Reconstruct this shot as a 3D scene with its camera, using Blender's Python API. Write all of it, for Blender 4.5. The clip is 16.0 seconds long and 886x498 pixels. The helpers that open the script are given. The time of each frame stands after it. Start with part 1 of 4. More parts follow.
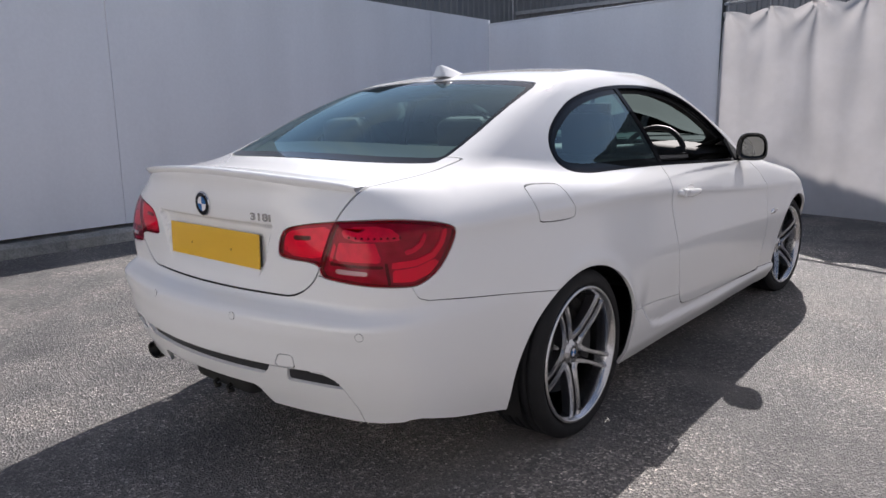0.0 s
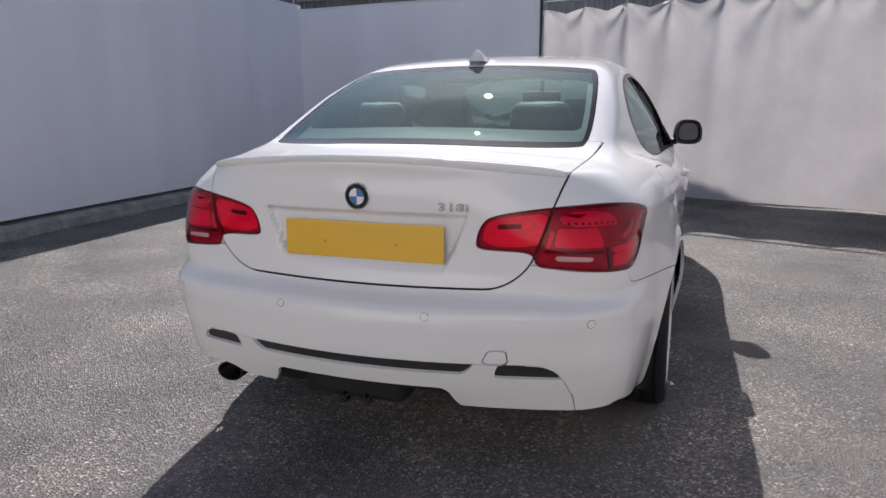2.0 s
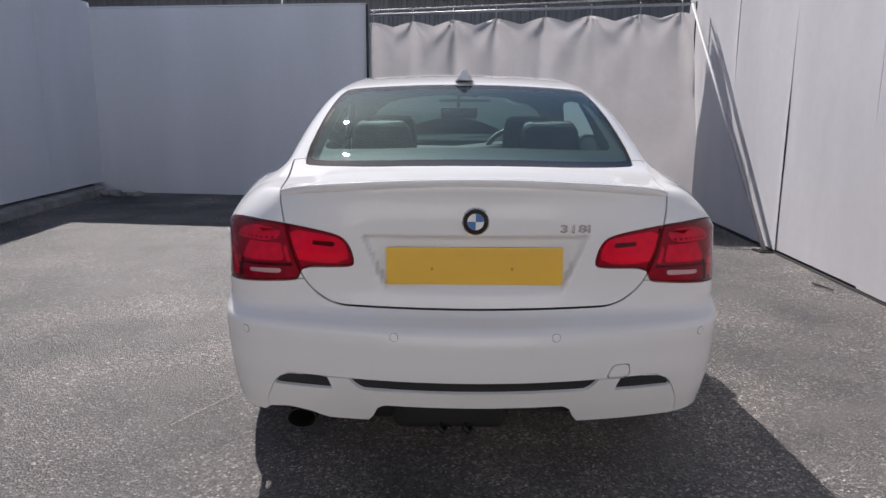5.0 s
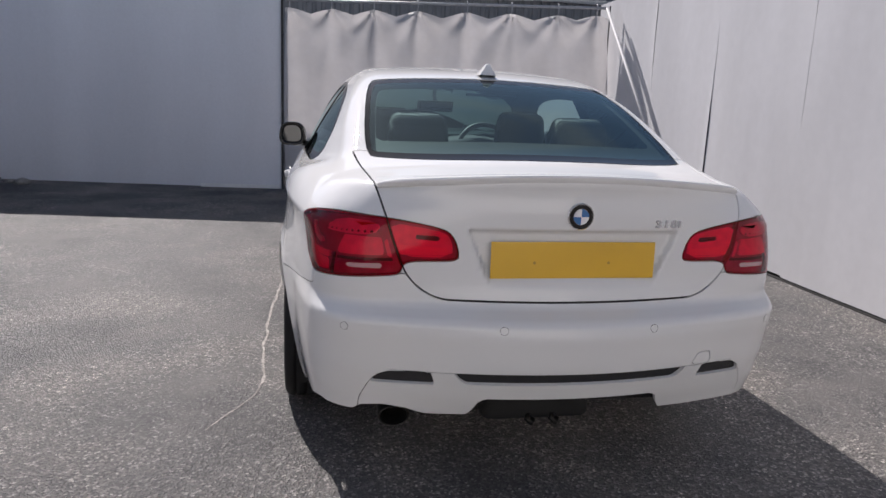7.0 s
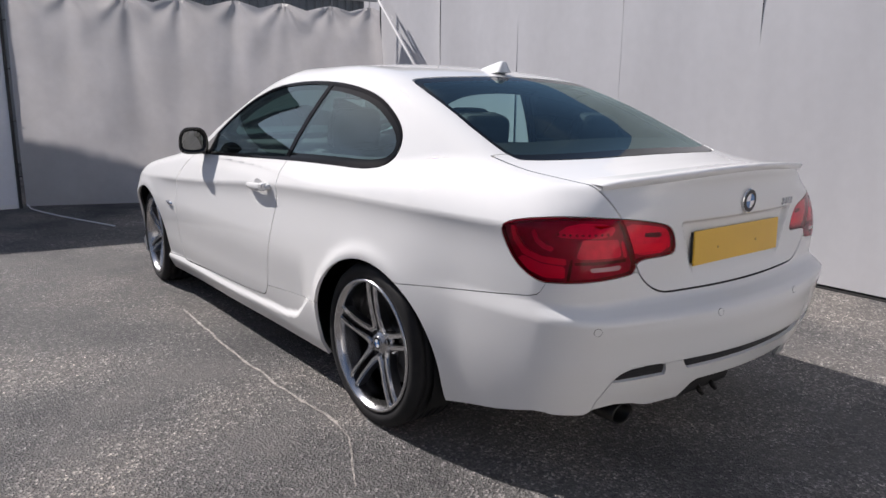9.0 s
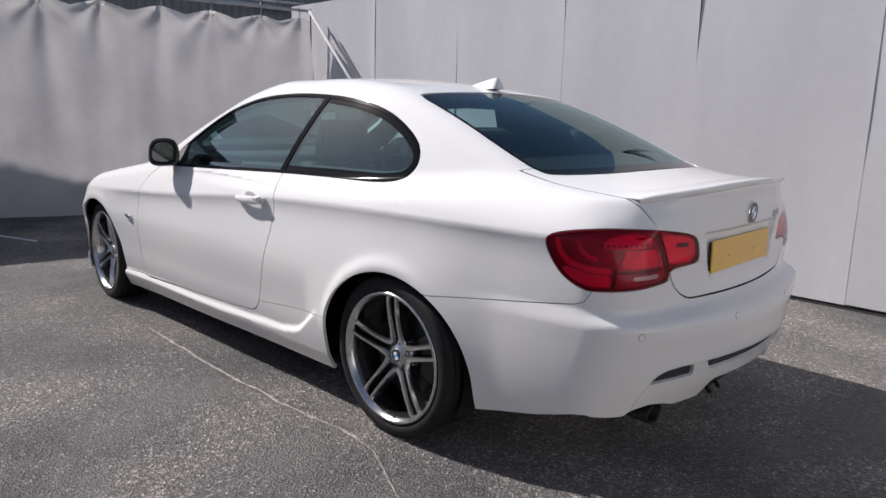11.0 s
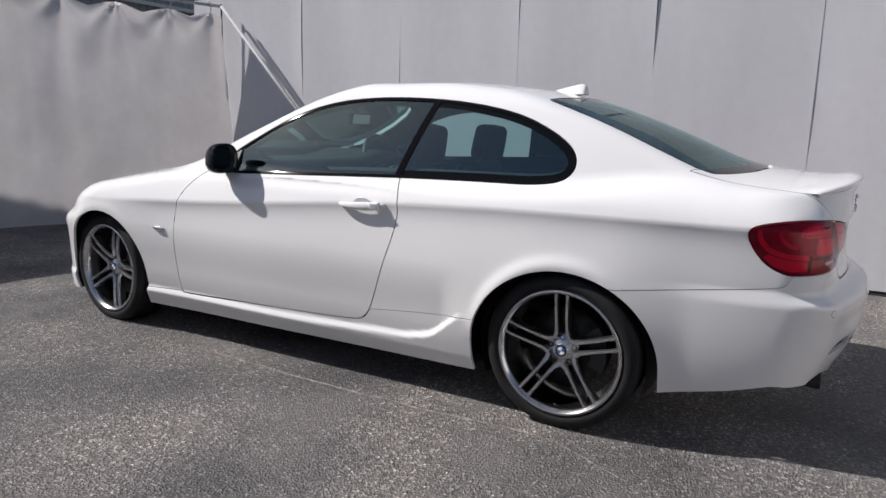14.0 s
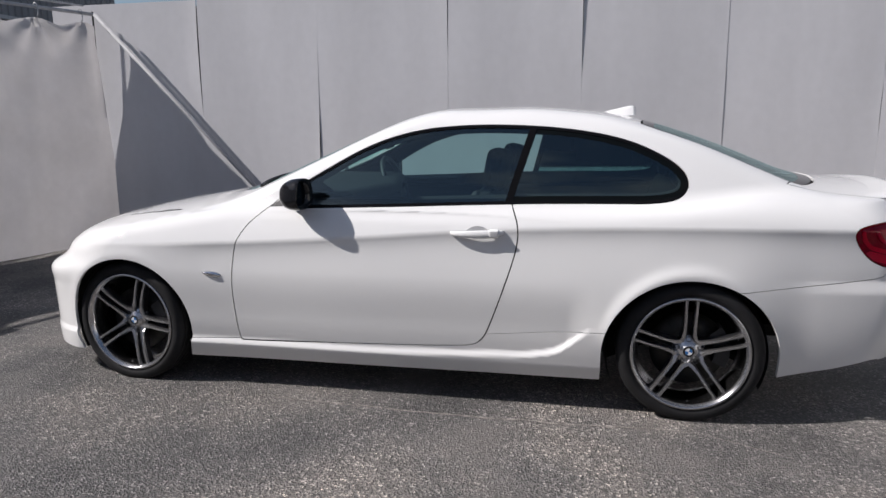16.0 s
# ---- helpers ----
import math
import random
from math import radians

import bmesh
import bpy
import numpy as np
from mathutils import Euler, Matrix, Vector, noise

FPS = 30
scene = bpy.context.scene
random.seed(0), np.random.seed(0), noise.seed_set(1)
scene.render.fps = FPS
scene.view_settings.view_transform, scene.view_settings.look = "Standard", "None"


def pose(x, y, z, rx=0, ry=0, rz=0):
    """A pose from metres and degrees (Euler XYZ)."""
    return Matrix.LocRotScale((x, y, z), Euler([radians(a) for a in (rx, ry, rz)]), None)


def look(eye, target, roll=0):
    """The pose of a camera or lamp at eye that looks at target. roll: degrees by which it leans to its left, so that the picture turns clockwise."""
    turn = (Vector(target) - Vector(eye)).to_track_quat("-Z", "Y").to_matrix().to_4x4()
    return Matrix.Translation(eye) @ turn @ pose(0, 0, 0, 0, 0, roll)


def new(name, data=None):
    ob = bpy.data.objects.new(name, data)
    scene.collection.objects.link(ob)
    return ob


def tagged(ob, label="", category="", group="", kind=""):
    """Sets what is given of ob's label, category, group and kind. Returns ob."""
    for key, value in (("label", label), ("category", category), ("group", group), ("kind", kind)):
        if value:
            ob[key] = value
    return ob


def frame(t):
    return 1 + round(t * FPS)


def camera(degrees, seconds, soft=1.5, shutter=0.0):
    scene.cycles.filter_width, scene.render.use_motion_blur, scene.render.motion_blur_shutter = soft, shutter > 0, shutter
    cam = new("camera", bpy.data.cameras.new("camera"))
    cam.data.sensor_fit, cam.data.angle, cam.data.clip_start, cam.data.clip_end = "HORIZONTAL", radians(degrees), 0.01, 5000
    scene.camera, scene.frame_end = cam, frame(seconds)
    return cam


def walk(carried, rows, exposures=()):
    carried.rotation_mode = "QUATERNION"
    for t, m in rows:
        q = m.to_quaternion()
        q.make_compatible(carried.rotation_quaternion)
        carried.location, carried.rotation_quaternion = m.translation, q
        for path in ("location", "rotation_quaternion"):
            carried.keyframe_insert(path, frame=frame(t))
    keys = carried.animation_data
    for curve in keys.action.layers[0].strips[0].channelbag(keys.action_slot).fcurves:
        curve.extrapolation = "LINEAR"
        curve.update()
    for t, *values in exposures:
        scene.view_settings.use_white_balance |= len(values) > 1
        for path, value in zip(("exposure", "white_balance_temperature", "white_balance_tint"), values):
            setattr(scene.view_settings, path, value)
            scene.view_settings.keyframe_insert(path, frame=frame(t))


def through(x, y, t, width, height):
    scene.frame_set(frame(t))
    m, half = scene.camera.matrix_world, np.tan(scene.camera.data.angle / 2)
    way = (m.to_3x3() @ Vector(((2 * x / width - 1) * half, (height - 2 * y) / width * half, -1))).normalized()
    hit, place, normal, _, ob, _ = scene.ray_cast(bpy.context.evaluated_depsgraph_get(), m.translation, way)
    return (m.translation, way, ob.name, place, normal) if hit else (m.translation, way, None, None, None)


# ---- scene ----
cam = camera(64.0, 16.0)
PATH = [
    (0, (2.103, -2.233, 1.201), (0.83, -0.737, 0.822), -0.8),
    (0.5, (1.98, -2.338, 1.194), (0.744, -0.813, 0.811), 0.1),
    (1, (1.668, -2.584, 1.181), (0.568, -0.957, 0.806), -1.2),
    (1.5, (1.318, -2.713, 1.165), (0.423, -0.966, 0.78), -0.7),
    (2, (0.923, -2.841, 1.19), (0.272, -0.995, 0.78), -0.3),
    (2.5, (0.542, -2.936, 1.222), (0.133, -1.018, 0.83), -1.0),
    (3, (0.211, -2.936, 1.229), (-0.001, -0.987, 0.838), -0.8),
    (3.5, (-0.037, -2.965, 1.236), (-0.087, -1.006, 0.835), -0.1),
    (4, (-0.081, -2.972, 1.235), (-0.087, -1.01, 0.849), -0.2),
    (6.3, (-0.29, -3.007, 1.247), (-0.197, -1.051, 0.839), 3.2),
    (6.5, (-0.447, -2.991, 1.251), (-0.274, -1.041, 0.84), 2.5),
    (7, (-0.795, -2.927, 1.229), (-0.415, -1.005, 0.825), 2.4),
    (7.5, (-1.173, -2.789, 1.241), (-0.58, -0.925, 0.825), 1.7),
    (8, (-1.61, -2.659, 1.236), (-0.792, -0.882, 0.818), 1.0),
    (8.5, (-1.949, -2.424, 1.215), (-0.903, -0.771, 0.8), 1.1),
    (9, (-2.238, -2.185, 1.228), (-1.027, -0.646, 0.819), 0.7),
    (11.5, (-2.617, -1.908, 1.235), (-1.183, -0.564, 0.864), 1.7),
    (12, (-2.62, -1.904, 1.236), (-1.204, -0.543, 0.859), 1.0),
    (12.5, (-2.728, -1.853, 1.236), (-1.232, -0.578, 0.866), 2.7),
    (13, (-2.933, -1.594, 1.224), (-1.348, -0.432, 0.852), 3.0),
    (13.5, (-3.203, -1.234, 1.209), (-1.555, -0.162, 0.844), 2.0),
    (14, (-3.465, -0.879, 1.219), (-1.737, 0.061, 0.858), 1.6),
    (14.5, (-3.631, -0.517, 1.237), (-1.845, 0.309, 0.877), 1.2),
    (15, (-3.78, -0.174, 1.246), (-1.946, 0.539, 0.889), -0.1),
    (15.5, (-3.88, 0.145, 1.287), (-2.005, 0.738, 0.922), -1.2),
    (16, (-4.01, 0.469, 1.339), (-2.082, 0.86, 0.979), -0.3),
]
walk(cam, [(t, look(eye, target, roll)) for t, eye, target, roll in PATH],
     [(0, .80, 6430, 15), (2, .73, 6450, 16), (3, .56, 6440, 16), (4, .50, 6430, 16), (6.5, .47, 6440, 16), (8, .46, 6440, 16), (9, .43, 6440, 15), (11.5, .36, 6410, 15), (14, .28, 6390, 14), (16, .17, 6390, 14)])

# ---- world and sun ----
SUN_WAY = Vector((-0.36, 1.08, 1.0)).normalized()      # towards the sun
world = bpy.data.worlds.new("sky")
scene.world = world
world.use_nodes = True
wn, wl = world.node_tree.nodes, world.node_tree.links
sky = wn.new("ShaderNodeTexSky")
sky.sky_type, sky.sun_disc = "NISHITA", False
sky.sun_elevation = math.asin(SUN_WAY.z)
sky.sun_rotation = math.atan2(SUN_WAY.x, SUN_WAY.y)
sky.air_density, sky.dust_density = 1.0, 0.8
wn["Background"].inputs["Strength"].default_value = 0.068
# thin broken clouds
wco, wmap, wnoise, wramp, wmix = [wn.new(k) for k in ("ShaderNodeTexCoord", "ShaderNodeMapping", "ShaderNodeTexNoise", "ShaderNodeValToRGB", "ShaderNodeMix")]
wmap.inputs["Scale"].default_value = (1.0, 1.0, 2.6)
wnoise.inputs["Scale"].default_value, wnoise.inputs["Detail"].default_value, wnoise.inputs["Roughness"].default_value = 2.3, 8, .62
wramp.color_ramp.elements[0].position, wramp.color_ramp.elements[1].position = .49, .78
wmix.data_type = "RGBA"
wmix.inputs["B"].default_value = (5.0, 5.2, 5.5, 1)
wl.new(wco.outputs["Generated"], wmap.inputs["Vector"]), wl.new(wmap.outputs[0], wnoise.inputs["Vector"])
wl.new(wnoise.outputs["Fac"], wramp.inputs[0]), wl.new(wramp.outputs[0], wmix.inputs["Factor"])
wl.new(sky.outputs["Color"], wmix.inputs["A"]), wl.new(wmix.outputs["Result"], wn["Background"].inputs["Color"])
sun = new("sun", bpy.data.lights.new("sun", "SUN"))
sun.data.energy, sun.data.angle, sun.data.color = 5.0, radians(0.53), (1.0, 0.96, 0.90)
sun.matrix_world = look(SUN_WAY * 30, (0, 0, 0))

# ---- materials ----
def material(name, colour, rough=0.5, metal=0.0, coat=0.0, spread=0.0, size=8.0, bump=0.0, bump_size=60.0, fine=0.0, spec=0.5, streak=1.0):
    """A principled material. spread: how far the colour varies at the large scale, fine: at the small one."""
    m = bpy.data.materials.new(name)
    m.use_nodes = True
    n, l = m.node_tree.nodes, m.node_tree.links
    b = n["Principled BSDF"]
    b.inputs["Base Color"].default_value = (*colour, 1)
    b.inputs["Roughness"].default_value, b.inputs["Metallic"].default_value = rough, metal
    b.inputs["Coat Weight"].default_value, b.inputs["Coat Roughness"].default_value = coat, 0.03
    b.inputs["Specular IOR Level"].default_value = spec
    co = n.new("ShaderNodeTexCoord")
    if spread or fine:
        a, c = n.new("ShaderNodeTexNoise"), n.new("ShaderNodeTexNoise")
        a.inputs["Scale"].default_value, a.inputs["Detail"].default_value = size, 6
        c.inputs["Scale"].default_value, c.inputs["Detail"].default_value = bump_size, 3
        for q in (a, c):
            l.new(co.outputs["Object"], q.inputs["Vector"])
        if streak != 1:
            mp = n.new("ShaderNodeMapping")
            mp.inputs["Scale"].default_value = (1, 1, streak)
            l.new(co.outputs["Object"], mp.inputs["Vector"]), l.new(mp.outputs[0], a.inputs["Vector"])
        ra, rc, mix = n.new("ShaderNodeMapRange"), n.new("ShaderNodeMapRange"), n.new("ShaderNodeMath")
        for r, q, s in ((ra, a, spread), (rc, c, fine)):
            r.inputs["From Min"].default_value, r.inputs["From Max"].default_value = 0.3, 0.7
            r.inputs["To Min"].default_value, r.inputs["To Max"].default_value = 1 - s, 1 + s
            l.new(q.outputs["Fac"], r.inputs["Value"])
        mix.operation = "MULTIPLY"
        l.new(ra.outputs[0], mix.inputs[0]), l.new(rc.outputs[0], mix.inputs[1])
        hue = n.new("ShaderNodeHueSaturation")
        hue.inputs["Color"].default_value = (*colour, 1)
        l.new(mix.outputs[0], hue.inputs["Value"])
        l.new(hue.outputs[0], b.inputs["Base Color"])
    if bump:
        q, bp = n.new("ShaderNodeTexNoise"), n.new("ShaderNodeBump")
        q.inputs["Scale"].default_value, q.inputs["Detail"].default_value = bump_size, 4
        l.new(co.outputs["Object"], q.inputs["Vector"])
        bp.inputs["Strength"].default_value, bp.inputs["Distance"].default_value = bump, 0.01
        l.new(q.outputs["Fac"], bp.inputs["Height"]), l.new(bp.outputs[0], b.inputs["Normal"])
    return m


def glass_material(name, tint, ior=1.31, rough=0.0, gloss=(0.72, 0.92, 0.92, 1)):
    """A thin pane: clear with a tint, and the gloss of glass."""
    m = bpy.data.materials.new(name)
    m.use_nodes = True
    n, l = m.node_tree.nodes, m.node_tree.links
    n.remove(n["Principled BSDF"])
    t, g, mix, fr = n.new("ShaderNodeBsdfTransparent"), n.new("ShaderNodeBsdfGlossy"), n.new("ShaderNodeMixShader"), n.new("ShaderNodeFresnel")
    t.inputs["Color"].default_value, g.inputs["Roughness"].default_value = (*tint, 1), rough
    fr.inputs["IOR"].default_value = ior
    g.inputs["Color"].default_value = gloss
    l.new(fr.outputs[0], mix.inputs[0]), l.new(t.outputs[0], mix.inputs[1]), l.new(g.outputs[0], mix.inputs[2])
    l.new(mix.outputs[0], n["Material Output"].inputs["Surface"])
    return m


PAINT = material("white_car_paint", (0.74, 0.74, 0.735), 0.6, coat=1.0, spec=0.0)
BLACK_GLOSS = material("gloss_black", (0.009, 0.009, 0.010), 0.02, spec=0.42)
BLACK_PLASTIC = material("black_plastic", (0.018, 0.018, 0.019), 0.55, bump=0.15, bump_size=400, spread=0.15)
RUBBER = material("tyre_rubber", (0.013, 0.013, 0.014), 0.7, spec=0.25, spread=0.25, size=12, bump=0.1, bump_size=250)
UNDER = material("dark_underbody", (0.009, 0.009, 0.009), 0.8, spread=0.3)
TRIM = material("dark_cabin_trim", (0.011, 0.011, 0.012), 0.75, spread=0.2, bump=0.1, bump_size=300)
ALLOY = material("machined_alloy", (0.52, 0.52, 0.53), 0.21, metal=0.95, spread=0.06, bump_size=300, fine=0.05)
GUNMETAL = material("gunmetal_alloy", (0.13, 0.13, 0.14), 0.34, metal=0.9, spread=0.1)
STEEL_BARREL = material("dull_alloy", (0.42, 0.42, 0.43), 0.22, metal=1.0, spread=0.1)
FRIT = material("black_glass_border", (0.004, 0.005, 0.005), 0.05, spec=0.16)
CHROME = material("chrome", (0.75, 0.75, 0.76), 0.08, metal=1.0)
SATIN_BLACK = material("satin_black", (0.006, 0.006, 0.007), 0.06, spec=0.06)
GLASS = glass_material("green_tinted_glass", (0.39, 0.61, 0.60), 1.58)
SIDE_GLASS = glass_material("green_side_glass", (0.37, 0.61, 0.60), 2.05, gloss=(0.82, 1.0, 1.0, 1))
YELLOW = material("yellow_plate", (0.72, 0.42, 0.02), 0.3, coat=0.3, spread=0.04, size=5)
RED_LENS = glass_material("red_lens", (0.94, 0.025, 0.19), 1.34, gloss=(1, 1, 1, 1))
LAMP_BACK = material("lamp_reflector", (0.33, 0.29, 0.31), 0.3, spread=0.25, size=30)
LAMP_EDGE = material("dark_lens_edge", (0.24, 0.006, 0.022), 0.15, coat=0.6)
# white wall paint, copy for the shaded walls: bluish shade put into the colour
WALL_SHADE = material("white_panel_in_shade", (0.745, 0.75, 0.79), 0.55, spread=0.05, size=1.4, bump=0.05, bump_size=30, fine=0.02, streak=0.22)
# cream tint warms the fill light from the unseen back wall
WALL_BACK = material("cream_bounce_wall", (0.80, 0.775, 0.73), 0.7, spread=0.06, size=1.5, bump=0.05, bump_size=40)
CONCRETE = material("weathered_concrete", (0.26, 0.25, 0.23), 0.9, spread=0.3, size=5, bump=0.5, bump_size=60, fine=0.25)
CLADDING = material("grey_metal_cladding", (0.20, 0.20, 0.21), 0.5, spread=0.1, size=2)
STEEL = material("galvanised_steel", (0.42, 0.42, 0.43), 0.55, metal=0.3, spread=0.15, size=20)
LAMP_TUBE = material("white_light_guide", (0.95, 0.92, 0.80), 0.25)
LAMP_MILKY = material("milky_reflector", (0.80, 0.80, 0.80), 0.3, spread=0.12, size=40)
LAMP_FACE = material("pale_reflector", (0.88, 0.82, 0.80), 0.25, spread=0.1, size=40)
LAMP_DARK = material("dark_lamp_recess", (0.035, 0.03, 0.035), 0.4)
CLEAR_LENS = material("clear_lens", (0.50, 0.30, 0.32), 0.1, coat=1.0)
BADGE_CHROME = material("shaded_chrome", (0.50, 0.50, 0.51), 0.13, metal=1.0)
BADGE_BLUE = material("badge_blue", (0.03, 0.14, 0.36), 0.2, coat=1.0)
BADGE_WHITE = material("badge_white", (0.75, 0.76, 0.78), 0.2, coat=1.0)
BRACE = material("grey_painted_tube", (0.34, 0.34, 0.355), 0.6, spread=0.12, size=15, spec=0.25)
STEEL_DARK = material("sooty_steel", (0.035, 0.033, 0.03), 0.45, metal=0.9, spread=0.3, size=30)
PLATE_SCREW = material("screw_cap", (0.42, 0.24, 0.02), 0.4)
# body white darkened, the shade of the handle hollow put into the colour
HANDLE_CUP = material("shaded_cup_paint", (0.62, 0.62, 0.63), 0.35, coat=1.0)
CABIN_MIRROR = material("cabin_mirror", (0.34, 0.36, 0.36), 0.02, metal=1.0)
MIRROR = material("mirror", (0.08, 0.083, 0.086), 0.02, metal=1.0)
# white wall paint again, copy for the sunlit wall with its tone lowered
WALL_SUN = material("white_sheet_in_sun", (0.52, 0.517, 0.535), 0.75, spec=0.12, spread=0.07, size=2.0, bump=0.04, bump_size=12, fine=0.02, streak=0.22)
GAP_DARK = material("dark_gap", (0.02, 0.02, 0.02), 0.9, spread=0.3)
WHITE_BOARD = material("white_board", (0.8, 0.8, 0.8), 0.5, spread=0.06)
DEBRIS = material("dark_soil", (0.055, 0.05, 0.035), 0.95, spread=0.4, size=25)
WEED = material("weed_green", (0.09, 0.12, 0.03), 0.7, spread=0.3, size=30)
SEAM = material("pale_mortar", (0.31, 0.285, 0.262), 0.9, spread=0.4, size=25, fine=0.3, bump_size=90)


def cloth_material(name, colour, through):
    m = material(name, colour, 0.65, spread=0.20, size=1.7, bump=0.12, bump_size=12, fine=0.05)
    n, l = m.node_tree.nodes, m.node_tree.links
    t, mix = n.new("ShaderNodeBsdfTranslucent"), n.new("ShaderNodeMixShader")
    t.inputs["Color"].default_value, mix.inputs[0].default_value = (*colour, 1), through
    l.new(n["Principled BSDF"].outputs[0], mix.inputs[1]), l.new(t.outputs[0], mix.inputs[2])
    l.new(mix.outputs[0], n["Material Output"].inputs["Surface"])
    return m


TARP = cloth_material("dirty_white_tarpaulin", (0.69, 0.68, 0.685), 0.57)


def asphalt_material():
    """Worn asphalt: pale and dark chippings, stains, a slight sheen."""
    m = bpy.data.materials.new("worn_asphalt")
    m.use_nodes = True
    n, l = m.node_tree.nodes, m.node_tree.links
    b, co = n["Principled BSDF"], n.new("ShaderNodeTexCoord")

    def tex(kind, scale, detail=4):
        q = n.new(kind)
        q.inputs["Scale"].default_value = scale
        if kind == "ShaderNodeTexNoise":
            q.inputs["Detail"].default_value = detail
        l.new(co.outputs["Object"], q.inputs["Vector"])
        return q

    def ramp(src, *stops):
        r = n.new("ShaderNodeValToRGB")
        while len(r.color_ramp.elements) < len(stops):
            r.color_ramp.elements.new(.5)
        for e, (at, c) in zip(r.color_ramp.elements, stops):
            e.position, e.color = at, (c, c, c, 1) if not isinstance(c, tuple) else (*c, 1)
        l.new(src, r.inputs[0])
        return r

    def mix(kind, a, c, fac=1.0):
        x = n.new("ShaderNodeMix")
        x.data_type, x.blend_type = "RGBA", kind
        x.inputs["Factor"].default_value = fac
        l.new(a, x.inputs["A"]), l.new(c, x.inputs["B"])
        return x.outputs["Result"]
    chips = tex("ShaderNodeTexVoronoi", 115)
    grain = tex("ShaderNodeTexNoise", 190, 3)
    stain, broad = tex("ShaderNodeTexNoise", 1.3, 6), tex("ShaderNodeTexNoise", .35, 4)
    base = ramp(chips.outputs["Color"], (.0, (.034, .032, .031)), (.40, (.086, .081, .078)), (.75, (.186, .175, .166)), (1.0, (.60, .565, .53)))
    colour = mix("MULTIPLY", base.outputs[0], ramp(grain.outputs["Fac"], (.25, .55), (.6, 1.2)).outputs[0])
    colour = mix("MULTIPLY", colour, ramp(stain.outputs["Fac"], (.34, (.46, .46, .47)), (.45, (.80, .79, .79)), (.51, (1.0, .98, .96)), (.57, (1.28, 1.23, 1.17)), (.68, (1.66, 1.57, 1.47))).outputs[0])
    colour = mix("MULTIPLY", colour, ramp(broad.outputs["Fac"], (.35, .80), (.62, 1.15)).outputs[0])
    specks = tex("ShaderNodeTexNoise", 26, 2)
    colour = mix("MULTIPLY", colour, ramp(specks.outputs["Fac"], (.28, .72), (.5, 1.0), (.74, 1.30)).outputs[0])
    worn, patch = tex("ShaderNodeTexNoise", 1.9, 7), n.new("ShaderNodeMix")
    patch.data_type = "RGBA"
    patch.inputs["B"].default_value = (.158, .143, .132, 1)
    l.new(ramp(worn.outputs["Fac"], (.50, 0.0), (.66, .62)).outputs[0], patch.inputs["Factor"]), l.new(colour, patch.inputs["A"])
    colour = patch.outputs["Result"]
    n.remove(b)
    b, gloss, both = n.new("ShaderNodeBsdfDiffuse"), n.new("ShaderNodeBsdfGlossy"), n.new("ShaderNodeMixShader")
    l.new(colour, b.inputs["Color"])
    b.inputs["Roughness"].default_value, gloss.inputs["Roughness"].default_value, both.inputs[0].default_value = .8, .42, .122
    l.new(b.outputs[0], both.inputs[1]), l.new(gloss.outputs[0], both.inputs[2]), l.new(both.outputs[0], n["Material Output"].inputs["Surface"])
    high = mix("ADD", chips.outputs["Distance"], grain.outputs["Fac"])
    bp = n.new("ShaderNodeBump")
    bp.inputs["Strength"].default_value, bp.inputs["Distance"].default_value = 1.0, .010
    bp2 = n.new("ShaderNodeBump")
    bp2.inputs["Strength"].default_value, bp2.inputs["Distance"].default_value = 1.0, .0105
    l.new(high, bp2.inputs["Height"])
    l.new(high, bp.inputs["Height"]), l.new(bp.outputs[0], b.inputs["Normal"]), l.new(bp2.outputs[0], gloss.inputs["Normal"])
    return m


ASPHALT = asphalt_material()
SEAT = material("dark_leather", (0.020, 0.019, 0.020), 0.72, spread=0.2, size=15, bump=0.15, bump_size=220)
SHELF = material("grey_felt", (0.05, 0.055, 0.055), 0.95, spread=0.1, size=20)

# ---- building helpers ----
def mesh_ob(name, verts, faces, mat, parent=None, smooth=False, label="", category="", group="", kind=""):
    me = bpy.data.meshes.new(name)
    me.from_pydata([tuple(v) for v in verts], [], [tuple(f) for f in faces])
    me.materials.append(mat)
    if smooth:
        me.shade_smooth()
    ob = new(name, me)
    ob.parent = parent
    return tagged(ob, label, category, group, kind)


def part(name, bm, mat, parent=None, label="", smooth=False):
    """A bmesh as one mesh object under a thing."""
    me = bpy.data.meshes.new(name)
    bm.to_mesh(me)
    bm.free()
    me.materials.append(mat)
    if smooth:
        me.shade_smooth()
    ob = new(name, me)
    ob.parent = parent
    return tagged(ob, label)


def box_bm(lo, hi, bevel=0.0, segments=2):
    bm = bmesh.new()
    bmesh.ops.create_cube(bm, size=1)
    for v in bm.verts:
        v.co = Vector([lo[i] + (v.co[i] + 0.5) * (hi[i] - lo[i]) for i in range(3)])
    if bevel:
        bmesh.ops.bevel(bm, geom=bm.edges[:], offset=bevel, segments=segments, affect="EDGES", profile=0.7)
    return bm


def tube_bm(points, radius, sides=10, bm=None):
    """A round bar through the points."""
    bm = bm or bmesh.new()
    pts = [Vector(p) for p in points]
    rings = []
    for i, p in enumerate(pts):
        d = (pts[min(i + 1, len(pts) - 1)] - pts[max(i - 1, 0)]).normalized()
        a = d.orthogonal().normalized() if not rings else (ref - d * ref.dot(d)).normalized()
        ref = a
        b = d.cross(a)
        rings.append([bm.verts.new(p + radius * (math.cos(q) * a + math.sin(q) * b)) for q in (2 * math.pi * k / sides for k in range(sides))])
